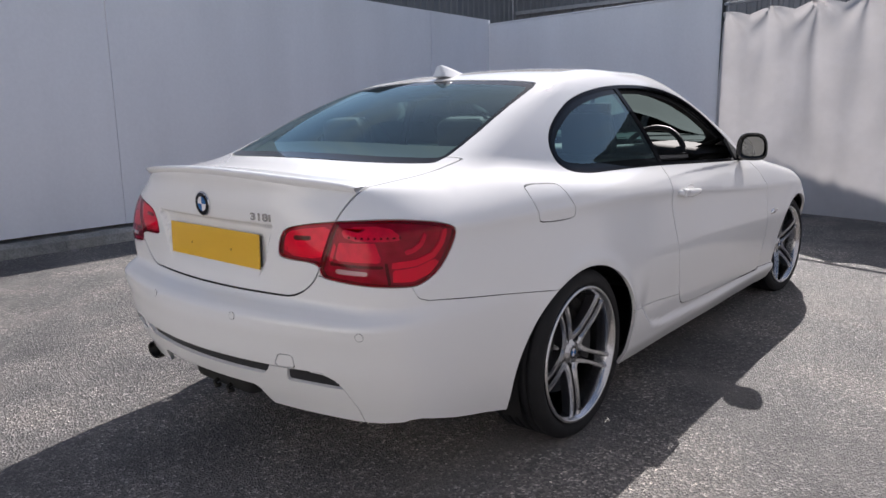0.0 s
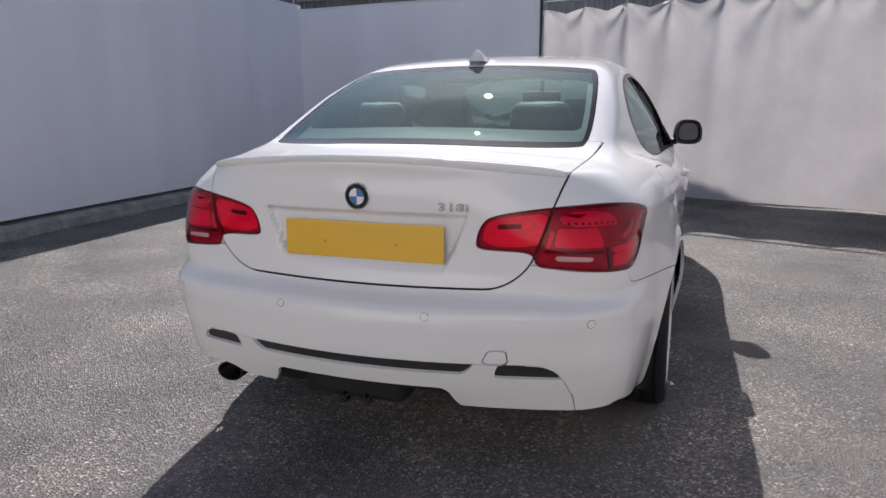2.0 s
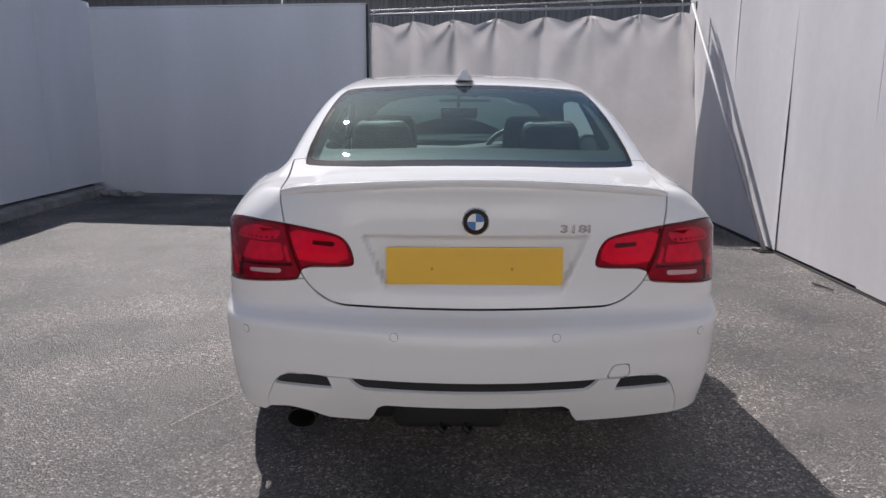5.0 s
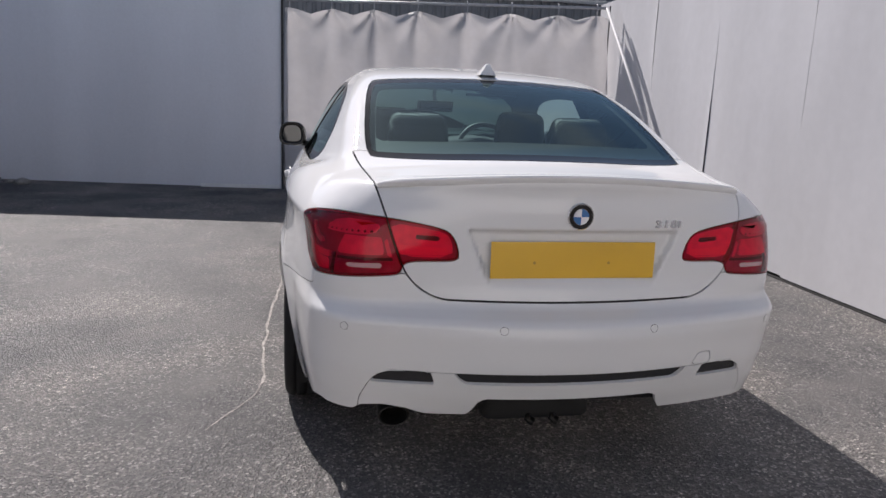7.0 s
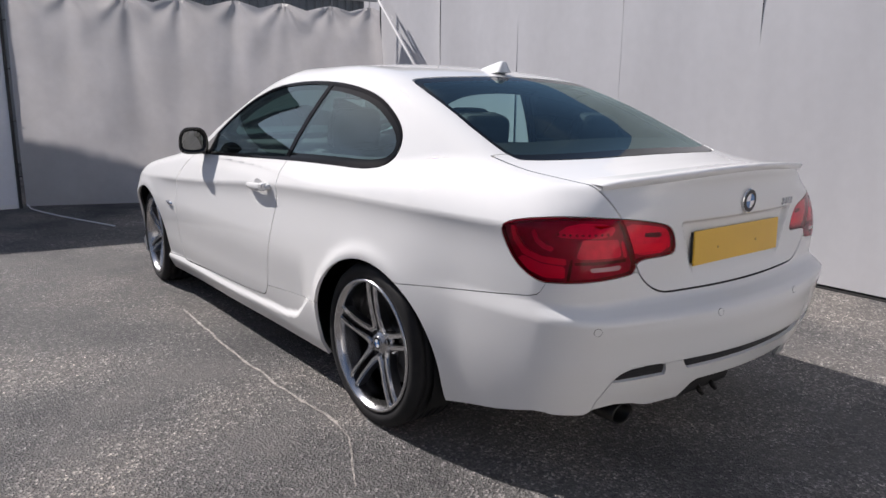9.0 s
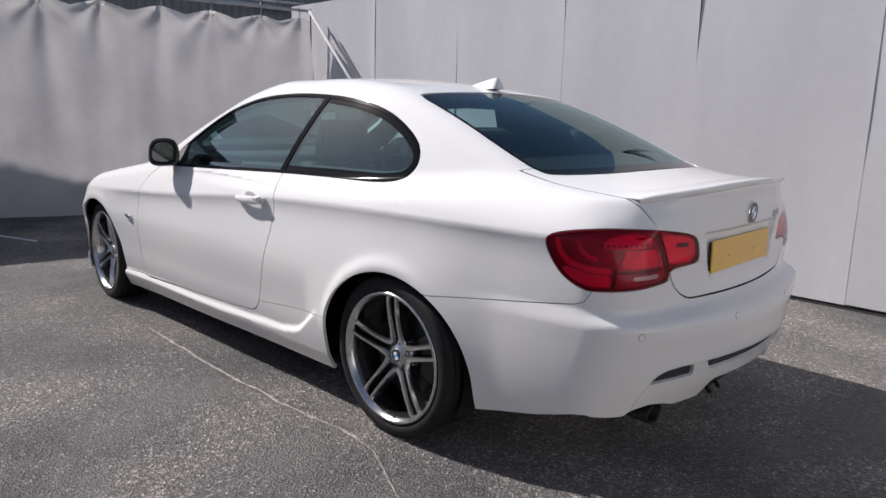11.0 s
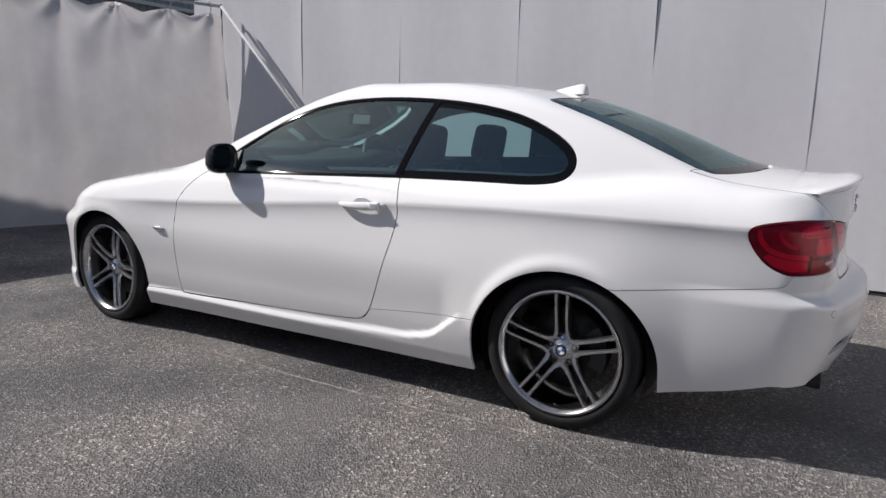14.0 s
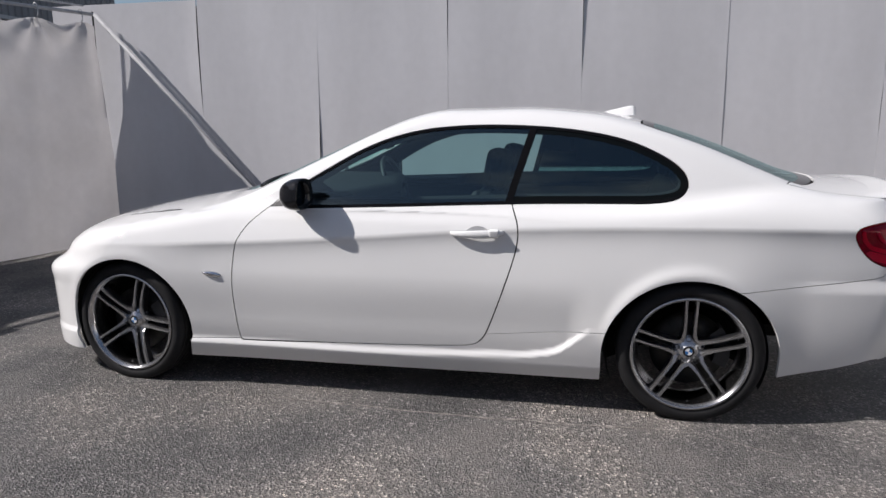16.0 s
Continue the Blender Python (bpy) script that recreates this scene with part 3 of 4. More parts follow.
    up = smax(up, smax(cr, cf, .01), .045)
    up = np.maximum(up, .93 - z)
    return smin(low, up, .05)


def slope(p, e=.002):
    """The outward normals."""
    g = np.stack([body(p + e * o) - body(p - e * o) for o in np.eye(3)], 1)
    return g / np.maximum(np.linalg.norm(g, axis=1), 1e-9)[:, None]


def leave(start, way, far, level=0.0):
    """Where rays from inside pass the skin."""
    lo, hi = np.zeros(len(start)), np.full(len(start), far)
    for _ in range(7):
        mid = (lo + hi) / 2
        out = body(start + way * mid[:, None]) > level
        lo, hi = np.where(out, lo, mid), np.where(out, mid, hi)
    a, b = (body(start + way * t[:, None]) - level for t in (lo, hi))
    for _ in range(8):
        mid = np.clip(lo - a * (hi - lo) / np.where(np.abs(b - a) < 1e-12, 1e-12, b - a), lo, hi)
        c = body(start + way * mid[:, None]) - level
        out = c > 0
        lo, hi = np.where(out, lo, mid), np.where(out, mid, hi)
        a, b = np.where(out, a * .5, c), np.where(out, c, b * .5)
    return start + way * mid[:, None]


LO, HI = np.array((-.95, -1.15, .10)), np.array((.95, 3.62, 1.45))


def skin(cell, inset=0.0):
    """The skin as vertices and quads, by rays from the car's middle through a box round it."""
    n = [int(round((HI[i] - LO[i]) / cell)) for i in range(3)]
    n[0] += n[0] % 2
    ax = [np.linspace(LO[i], HI[i], n[i] + 1) for i in range(3)]
    pts, quads, base = [], [], 0
    for fix, end, a, b, turn in ((0, 0, 1, 2, 1), (0, 1, 1, 2, 0), (1, 0, 0, 2, 0), (1, 1, 0, 2, 1), (2, 1, 0, 1, 0)):
        A, B = np.meshgrid(ax[a], ax[b], indexing="ij")
        q = np.empty((*A.shape, 3))
        q[..., a], q[..., b], q[..., fix] = A, B, (LO, HI)[end][fix]
        idx = base + np.arange(A.size).reshape(A.shape)
        f = np.stack([idx[:-1, :-1], idx[1:, :-1], idx[1:, 1:], idx[:-1, 1:]], -1).reshape(-1, 4)
        quads.append(f[:, ::-1] if turn else f)
        pts.append(q.reshape(-1, 3))
        base += A.size
    pts, quads = np.concatenate(pts), np.concatenate(quads)
    key, first, where = np.unique(np.round(pts, 5), axis=0, return_index=True, return_inverse=True)
    pts, quads = pts[first], where.ravel()[quads]
    # one row of the mesh follows the side crease
    shift = np.minimum(np.clip((pts[:, 2] - .3) / (.8125 - .3), 0, 1), np.clip((1.3 - pts[:, 2]) / (1.3 - .8125), 0, 1))
    pts[:, 2] += (crease_z(pts[:, 1]) - .8125) * shift
    start = np.stack([np.clip(pts[:, 0], -.30, .30), np.clip(pts[:, 1], -.60, 2.55), np.where((pts[:, 2] > .88) & (inset == 0), np.maximum(.70, .88 - 1.2 * (pts[:, 2] - .88)), np.clip(pts[:, 2], .10, .88))], 1)
    return leave(start, pts - start, 1.3, -inset), quads


class Sheet:
    """A surface that can be cut along a field."""
    def __init__(self, verts, quads):
        self.v = [tuple(p) for p in verts]
        self.all = [tuple(f) for f in quads.tolist()]

    def cut(self, faces, field):
        """Faces where the field is below zero, and those where it is above."""
        used = sorted({i for f in faces for i in f})
        if not used:
            return [], []
        got = field(np.array([self.v[i] for i in used]))
        val = dict(zip(used, np.where(np.abs(got) < 1e-6, 1e-6, got).tolist()))
        inner, outer, made, v = [], [], {}, self.v
        for f in faces:
            k = sum(val[i] < 0 for i in f)
            if k == len(f):
                inner.append(f)
            elif k == 0:
                outer.append(f)
            else:
                a, b = [], []
                for i, j in zip(f, f[1:] + f[:1]):
                    (a if val[i] < 0 else b).append(i)
                    if (val[i] < 0) != (val[j] < 0):
                        e = (i, j) if i < j else (j, i)
                        if e not in made:
                            t = val[e[0]] / (val[e[0]] - val[e[1]])
                            p, q = v[e[0]], v[e[1]]
                            made[e] = len(v)
                            v.append((p[0] + t * (q[0] - p[0]), p[1] + t * (q[1] - p[1]), p[2] + t * (q[2] - p[2])))
                        a.append(made[e]), b.append(made[e])
                if len(a) > 2:
                    inner.append(tuple(a))
                if len(b) > 2:
                    outer.append(tuple(b))
        return inner, outer

    def gap(self, faces, field, width=.0035):
        """Cuts a panel out, with a shut line of that width round it."""
        panel, rest = self.cut(faces, lambda p: field(p) + width / 2)
        _, rest = self.cut(rest, lambda p: field(p) - width / 2)
        return panel, rest

    def panel(self, name, faces, mat, parent, label="", lip=.014, raise_by=0.0, shape=None):
        """The faces as one part; its edges are folded inwards by lip. shape moves its points."""
        used = sorted({i for f in faces for i in f})
        new_of = {o: k for k, o in enumerate(used)}
        v = np.array([self.v[i] for i in used])
        nrm = slope(v)
        v = v + nrm * raise_by
        if shape:
            v = shape(v, nrm)
        fs = [tuple(new_of[i] for i in f) for f in faces]
        count = {}
        for f in fs:
            for i, j in zip(f, f[1:] + f[:1]):
                count[(i, j)] = 1
        rim = [(i, j) for i, j in count if (j, i) not in count]
        verts, norms = list(map(tuple, v)), list(map(tuple, nrm))
        if lip:
            top, low = {}, {}
            for i in {k for e in rim for k in e}:
                top[i], low[i] = len(verts), len(verts) + 1
                verts += [tuple(v[i]), tuple(v[i] - nrm[i] * lip)]
                norms += [(0, 0, 0), (0, 0, 0)]
            for i, j in rim:
                fs.append((top[j], top[i], low[i], low[j]))
        me = bpy.data.meshes.new(name)
        me.from_pydata(verts, [], fs)
        me.shade_smooth()
        if not shape:
            me.normals_split_custom_set_from_vertices(norms)
        me.materials.append(mat)
        ob = new(name, me)
        ob.parent = parent
        return tagged(ob, label)


def soften(pts, rounds=2):
    """Rounds a closed outline's corners."""
    p = np.array(pts, float)
    for _ in range(rounds):
        q = np.roll(p, -1, 0)
        p = np.stack([.75 * p + .25 * q, .25 * p + .75 * q], 1).reshape(-1, 2)
    return p


def outline(pts, a, b):
    """The signed distance to a closed outline."""
    pts = np.asarray(pts, float)
    q = np.stack([a, b], 1)
    best, inside = np.full(len(q), 9e9), np.zeros(len(q), bool)
    for p0, p1 in zip(pts, np.roll(pts, -1, 0)):
        e, w = p1 - p0, q - p0
        t = np.clip((w @ e) / max(e @ e, 1e-12), 0, 1)
        best = np.minimum(best, np.sum((w - t[:, None] * e) ** 2, 1))
        cross = ((p0[1] <= q[:, 1]) != (p1[1] <= q[:, 1])) & ((e[0] * w[:, 1] - e[1] * w[:, 0] > 0) == (p1[1] > p0[1]))
        inside ^= cross
    return np.where(inside, -1, 1) * np.sqrt(best)


# outlines: side view (y, z), rear view (x, z)
DLO = soften([(2.03, .912), (1.45, .932), (.80, .958), (.45, .965), (.10, .966), (.02, 1.02), (.03, 1.10), (.12, 1.17), (.30, 1.25), (.55, 1.295), (.80, 1.312), (1.05, 1.312), (1.28, 1.29), (1.50, 1.225), (1.75, 1.085)], 3)
DOOR = soften([(2.02, .90), (2.10, .83), (2.155, .72), (2.17, .50), (2.155, .262), (2.14, .252), (1.6, .268), (1.02, .288), (.93, .31), (.88, .42), (.79, .68), (.762, .80), (.765, .88), (.80, .955), (.81, 1.0), (.9, 1.02), (1.9, 1.0)], 2)
BACK_GLASS = soften([(-.60, 1.045), (-.545, 1.300), (-.47, 1.322), (0, 1.340), (.47, 1.322), (.545, 1.300), (.60, 1.045), (.54, 1.036), (0, 1.055), (-.54, 1.036)], 2)
SCREEN = soften([(-.66, .955), (-.53, 1.305), (0, 1.355), (.53, 1.305), (.66, .955), (0, .975)], 2)
LIGHT = soften([(.352, .785), (.372, .852), (.42, .876), (.61, .898), (.83, .906), (.98, .897), (1.085, .881), (1.117, .860), (1.080, .797), (1.028, .745), (.955, .716), (.90, .713), (.565, .727), (.545, .738), (.535, .772), (.42, .774), (.375, .776)], 2)
lid_x = curve_of((.60, .40), (.661, .448), (.733, .505), (.82, .542), (.898, .566), (.985, .594))
lid_deck_x = curve_of((-1.0, .594), (-.80, .597), (-.40, .634))


def side(p):
    return p[:, 1], p[:, 2]


def wrap(p):
    """Runs round the rear corner: grows outwards over the back, then forwards along the side."""
    return np.abs(p[:, 0]) + p[:, 1] + .95


def lid_field(p):
    x, y, z = np.abs(p[:, 0]), p[:, 1], p[:, 2]
    edge = np.where(z < .99, lid_x(z), lid_deck_x(y))
    rear = smax(x - edge, (.655 + .03 * x * x) - z, .07)
    glass = y - (back_glass_y(np.full_like(x, 1.048)) + .40 * x * x + .012)
    return np.maximum(np.maximum(rear, glass), y + .2)


def light_field(p):
    return np.where(p[:, 1] < -.3, outline(LIGHT, wrap(p), p[:, 2]), 1.0)


def bumper_field(p):
    """Below zero under the bumper's upper edge."""
    y, z, s = p[:, 1], p[:, 2], wrap(p)
    edge = np.interp(s, [.0, .90, .925, .945, .985, 1.62, 1.7], [.735, .735, .70, .676, .666, .603, .603])
    return np.where(y < .1, np.maximum(z - edge, y - .0), 1.0)


def arch_field(p):
    z = np.maximum(p[:, 2], .295) - .295
    out = np.minimum(np.hypot((p[:, 1] - .002) * .929, z) - .355, np.hypot(p[:, 1] - 2.765, p[:, 2] - .300) - .352)
    return np.where(np.abs(p[:, 0]) > .5, out, 1.0)


def hem_field(p):
    """Below zero under the body's lower edge."""
    x, y, z = p[:, 0], p[:, 1], p[:, 2]
    along = np.interp(y, [-1.1, -.76, -.62, -.36, .2, .38, 2.4, 2.7, 3.05, 3.6], [.31, .30, .26, .204, .165, .158, .146, .145, .140, .150])
    u = np.abs(x)
    back = np.interp(u, [0, .262, .285, .30, .315, .42, .62, .9], [.366, .366, .358, .325, .303, .300, .297, .295])
    pipe = np.interp(x, [-.655, -.63, -.57, -.50, -.475, -.44], [0, .020, .028, .019, .010, 0])
    return z - np.where((y < -.80), back + pipe, along)


def meet(start, way):
    """Where a ray from inside the car leaves its skin, and the outward normal there."""
    p = leave(np.array([start], float), np.array([way], float), 2.0)[0]
    return Vector(p), Vector(slope(p[None])[0])


def on_back(x, z):
    return meet((x, -.5, z), (0, -1, 0))


def on_side(sign, y, z):
    return meet((0, y, z), (sign, 0, 0))


def seat_at(p, n, up=(0, 0, 1)):
    """A pose at p with z along n and y as near to up as it can be."""
    z = n.normalized()
    y = (Vector(up) - z * Vector(up).dot(z)).normalized()
    x = y.cross(z)
    m = Matrix((x, y, z)).transposed().to_4x4()
    m.translation = p
    return m

car = tagged(new("car"), "white two-door coupe with black door mirrors, parked on asphalt", "car")
verts, quads = skin(.0125)
sheet = Sheet(verts, quads)
faces = sheet.all
_, faces = sheet.cut(faces, hem_field)
_, faces = sheet.cut(faces, arch_field)


def half(fs, sign):
    return [f for f in fs if sum(sheet.v[i][0] for i in f) * sign > 0]


def glass_field(p, grow=0.0):
    return np.where((p[:, 1] < .6) & (p[:, 1] > -.75), outline(BACK_GLASS, p[:, 0], p[:, 2]) + grow, 1.)


def dlo_field(p, grow=0.0):
    return np.where(np.abs(p[:, 0]) > .35, outline(DLO, *side(p)) + grow, 1.)


def pillar(p):
    return p[:, 1] - (.82 - .286 * (p[:, 2] - .96))


# openings and panels
back_glass, faces = sheet.gap(faces, glass_field, .003)
screen, faces = sheet.gap(faces, lambda p: np.where(p[:, 1] > 1.1, outline(SCREEN, p[:, 0], p[:, 2]), 1.), .003)
dlo, faces = sheet.gap(faces, dlo_field, .003)
lamps, faces = sheet.gap(faces, light_field)
lid, faces = sheet.gap(faces, lid_field, .006)
lamps_in, lamps_out = sheet.gap(lamps, lid_field, .006)
bumper, faces = sheet.gap(faces, bumper_field, .003)
doors, faces = sheet.gap(faces, lambda p: np.where(np.abs(p[:, 0]) > .5, outline(DOOR, *side(p)), 1.), .006)
skirts, faces = sheet.gap(faces, lambda p: np.where((np.abs(p[:, 0]) > .5) & (p[:, 1] > .25) & (p[:, 1] < 2.5), p[:, 2] - np.interp(p[:, 1], [.3, .65, .905, 2.155, 2.5], [.405, .382, .357, .262, .248]), 1.), .003)
FLAP = soften([(-.300, .953), (-.275, .964), (-.128, .957), (-.108, .945), (-.060, .852), (-.072, .832), (-.255, .837), (-.275, .850)], 1)
flap, faces = sheet.gap(faces, lambda p: np.where(p[:, 0] > .4, outline(FLAP, *side(p)), 1.), .004)

SLOT = soften([(-.37, .456), (.37, .456), (.352, .432), (.33, .418), (-.33, .418), (-.352, .432)], 0)
VENT = soften([(.434, .453), (.50, .454), (.555, .450), (.585, .438), (.603, .419), (.606, .407), (.42, .411)], 0)
TOW = soften([(.388, .456), (.406, .492), (.414, .498), (.450, .499), (.460, .494), (.463, .457)], 0)


def rear_view(shape):
    return lambda p: np.where(p[:, 1] < -.75, outline(shape, p[:, 0], p[:, 2]), 1.)


holes, bumper = sheet.cut(bumper, rear_view(SLOT))
for s in (-1, 1):
    more, bumper = sheet.cut(bumper, rear_view(VENT * (s, 1)))
    holes += more
tow, bumper = sheet.gap(bumper, rear_view(TOW), .003)
valance, bumper = sheet.gap(bumper, lambda p: np.where(p[:, 1] < -.75, np.maximum(np.abs(p[:, 0]) - np.interp(p[:, 2], [.297, .35, .40, .43, .456], [.640, .636, .614, .595, .55]), p[:, 2] - .4545), 1.), .0025)

sheet.panel("body_shell", faces, PAINT, car, "glossy white painted steel body")
boot_lid = sheet.panel("boot_lid", lid, PAINT, car, "white boot lid")
rear_bumper = sheet.panel("rear_bumper", bumper, PAINT, car, "white sports rear bumper")
sheet.panel("valance", valance, PAINT, rear_bumper, "white lower bumper insert")
sheet.panel("tow_cover", tow, PAINT, rear_bumper)
sheet.panel("bumper_grille", holes, BLACK_PLASTIC, rear_bumper, "black plastic bumper slots", lip=0, raise_by=-.012)
for s in (-1, 1):
    sheet.panel("side_skirt", half(skirts, s), PAINT, car, "white side skirt")
sheet.panel("fuel_flap", flap, PAINT, car)
door_l = sheet.panel("door", half(doors, -1), PAINT, car, "white closed door with its window up")
door_r = sheet.panel("door", half(doors, 1), PAINT, car, "white closed door with its window lowered")

# side windows: black trim, pillar, panes
seal, dlo = sheet.cut(dlo, lambda p: -dlo_field(p, .013))
door_pane, rest = sheet.cut(dlo, lambda p: .014 - pillar(p))
post, quarter = sheet.cut(rest, lambda p: -.020 - pillar(p))
frit, quarter = sheet.cut(quarter, lambda p: -dlo_field(p, .034))
for s, d in ((-1, door_l), (1, door_r)):
    sheet.panel("window_trim", half(seal, s), SATIN_BLACK, car, "satin black window surround", lip=.02)
    sheet.panel("door_pillar", half(post, s), SATIN_BLACK, car, "satin black pillar", lip=.02)
    w = sheet.panel("quarter_window", half(quarter, s), SIDE_GLASS, car, lip=0, raise_by=-.003)
    w.visible_shadow = False
    sheet.panel("black_border", half(frit, s), FRIT, w, lip=0, raise_by=-.003)
    if s < 0:
        w = sheet.panel("door_window", half(door_pane, s), SIDE_GLASS, d, lip=0, raise_by=-.004)
        w.visible_shadow = False
frit, back_glass = sheet.cut(back_glass, lambda p: -glass_field(p, .016))
w = sheet.panel("rear_window", back_glass, GLASS, car, lip=0, raise_by=-.002)
w.visible_shadow = False
sheet.panel("black_border", frit, FRIT, w, lip=.01, raise_by=-.002)
w = sheet.panel("windscreen", screen, GLASS, car, lip=0, raise_by=-.002)
w.visible_shadow = False


# tail lamps
def lamp_zone(*pts, rounds=1):
    shape = soften(pts, rounds)
    return lambda p: outline(shape, wrap(p), p[:, 2])


def band_zone(pts, width):
    pts = np.array(pts)

    def at(p):
        q, best = np.stack([wrap(p), p[:, 2]], 1), np.full(len(p), 9.)
        for a, b in zip(pts, pts[1:]):
            t = np.clip(((q - a) @ (b - a)) / ((b - a) @ (b - a)), 0, 1)
            best = np.minimum(best, np.linalg.norm(q - a - t[:, None] * (b - a), axis=1))
        return best - width
    return at


def lens_field(p):
    """Below zero well inside the lens's own edge."""
    return np.maximum(light_field(p) + .0045, .005 - np.abs(lid_field(p)))


lens_in, lens_out = list(lamps_in), list(lamps_out)
clear, lens_out = sheet.cut(lens_out, lamp_zone((.602, .748), (.612, .764), (.742, .761), (.734, .746), rounds=0))
whole_in, whole_out = list(lamps_in), list(lamps_out)
_, edge_out = sheet.cut(lamps_out, lens_field)
_, edge_in = sheet.cut(lamps_in, lens_field)
bar_in, lamps_in = sheet.cut(lamps_in, lamp_zone((.418, .832), (.421, .848), (.505, .854), (.500, .838), rounds=0))
face_in, lamps_in = sheet.cut(lamps_in, lamp_zone((.388, .790), (.388, .812), (.560, .820), (.552, .790), rounds=0))
glow_in, lamps_in = sheet.cut(lamps_in, lamp_zone((.372, .784), (.382, .845), (.42, .865), (.61, .886), (.57, .82), (.55, .784)))
tube, lamps_out = sheet.cut(lamps_out, band_zone([(.845, .777), (.945, .780), (1.015, .796), (1.052, .828), (1.066, .862)], .0095))
hook, lamps_out = sheet.cut(lamps_out, band_zone([(.90, .811), (.94, .820), (.966, .834), (.978, .856)], .008))
glow_out, lamps_out = sheet.cut(lamps_out, lamp_zone((.842, .728), (.842, .764), (.945, .767), (1.02, .783), (1.045, .775), (1.0, .742), (.93, .726), rounds=0))
split, lamps_out = sheet.cut(lamps_out, lamp_zone((.822, .718), (.808, .785), (.822, .785), (.836, .718), rounds=0))
sliver, lamps_out = sheet.cut(lamps_out, lamp_zone((.574, .782), (.598, .838), (.612, .838), (.590, .782), rounds=0))
block, lamps_out = sheet.cut(lamps_out, lamp_zone((.600, .786), (.620, .839), (.770, .842), (.800, .786), rounds=0))
band, lamps_out = sheet.cut(lamps_out, lamp_zone((.570, .768), (.574, .781), (.800, .781), (.805, .768), rounds=0))
leds, lamps_out = sheet.cut(lamps_out, lamp_zone((.625, .846), (.640, .885), (.82, .892), (.895, .852), (.86, .846), rounds=1))
dots, leds = sheet.cut(leds, lambda p: np.hypot(wrap(p) % .027 - .0135, (p[:, 2] - .857) * 1.3) - .0085)
for s in (-1, 1):
    lamp = sheet.panel("tail_lamp", half(lens_out, s), RED_LENS, car, "deep red tail lamp wrapped round the corner", lip=0)
    sheet.panel("reversing_lamp", half(clear, s), CLEAR_LENS, lamp, "clear reversing lamp strip", lip=0, raise_by=-.002)
    sheet.panel("lens_edge", half(edge_out, s), LAMP_EDGE, lamp, "dark red lens border", lip=.016, raise_by=-.001)
    sheet.panel("reflector", half(lamps_out, s), LAMP_BACK, lamp, lip=0, raise_by=-.015)
    sheet.panel("lamp_housing", half(whole_out, s), LAMP_BACK, lamp, lip=0, raise_by=-.019)
    sheet.panel("light_tube", half(tube, s), LAMP_TUBE, lamp, "bright curved light tube", raise_by=-.006)
    sheet.panel("light_hook", half(hook, s), LAMP_MILKY, lamp, "short curved light tube", raise_by=-.006)
    sheet.panel("indicator", half(glow_out, s), LAMP_TUBE, lamp, "bright lower lamp", lip=0, raise_by=-.010)
    sheet.panel("divider", half(split, s), LAMP_DARK, lamp, "dark divider", raise_by=-.010)
    sheet.panel("light_sliver", half(sliver, s), LAMP_FACE, lamp, lip=0, raise_by=-.008)
    sheet.panel("stop_lamp", half(block, s), LAMP_MILKY, lamp, "milky stop lamp", raise_by=-.006)
    sheet.panel("lamp_band", half(band, s), LAMP_DARK, lamp, "dark band", lip=0, raise_by=-.014)
    sheet.panel("led_panel", half(leds, s), LAMP_MILKY, lamp, "milky panel round the lamp dots", raise_by=-.009)
    tagged(sheet.panel("led_row", half(dots, s), LAMP_DARK, lamp, lip=0, raise_by=-.013), kind="stuff")
    lamp = sheet.panel("lid_lamp", half(lens_in, s), RED_LENS, boot_lid, "red inner tail lamp on the boot lid", lip=0)
    sheet.panel("lens_edge", half(edge_in, s), LAMP_EDGE, lamp, lip=.016, raise_by=-.001)
    sheet.panel("reflector", half(lamps_in, s), LAMP_BACK, lamp, lip=0, raise_by=-.014)
    sheet.panel("lamp_housing", half(whole_in, s), LAMP_BACK, lamp, lip=0, raise_by=-.019)
    sheet.panel("fog_lamp", half(glow_in, s), LAMP_FACE, lamp, "bright lamp face", lip=0, raise_by=-.008)
    sheet.panel("lamp_face", half(face_in, s), LAMP_TUBE, lamp, "bright lower bar", raise_by=-.010)
    sheet.panel("lamp_bar", half(bar_in, s), LAMP_DARK, lamp, "dark bar", lip=0, raise_by=-.013)

# inner shell
iv, iq = skin(.03, .030)
inner = Sheet(iv, iq)
f2 = inner.all
_, f2 = inner.cut(f2, lambda p: hem_field(p) - .012)
_, f2 = inner.cut(f2, lambda p: arch_field(p) - .02)
_, f2 = inner.cut(f2, lambda p: glass_field(p, .045))
_, f2 = inner.cut(f2, lambda p: np.where(p[:, 1] > 1.1, outline(SCREEN, p[:, 0], p[:, 2]) + .03, 1.))
_, f2 = inner.cut(f2, lambda p: np.maximum(dlo_field(p, .040), -np.maximum(-.11 - pillar(p), pillar(p) - .025)))
_, f2 = inner.cut(f2, lambda p: dlo_field(p, .040))
inner.panel("cabin_lining", f2, TRIM, car, "dark cabin lining", lip=0)

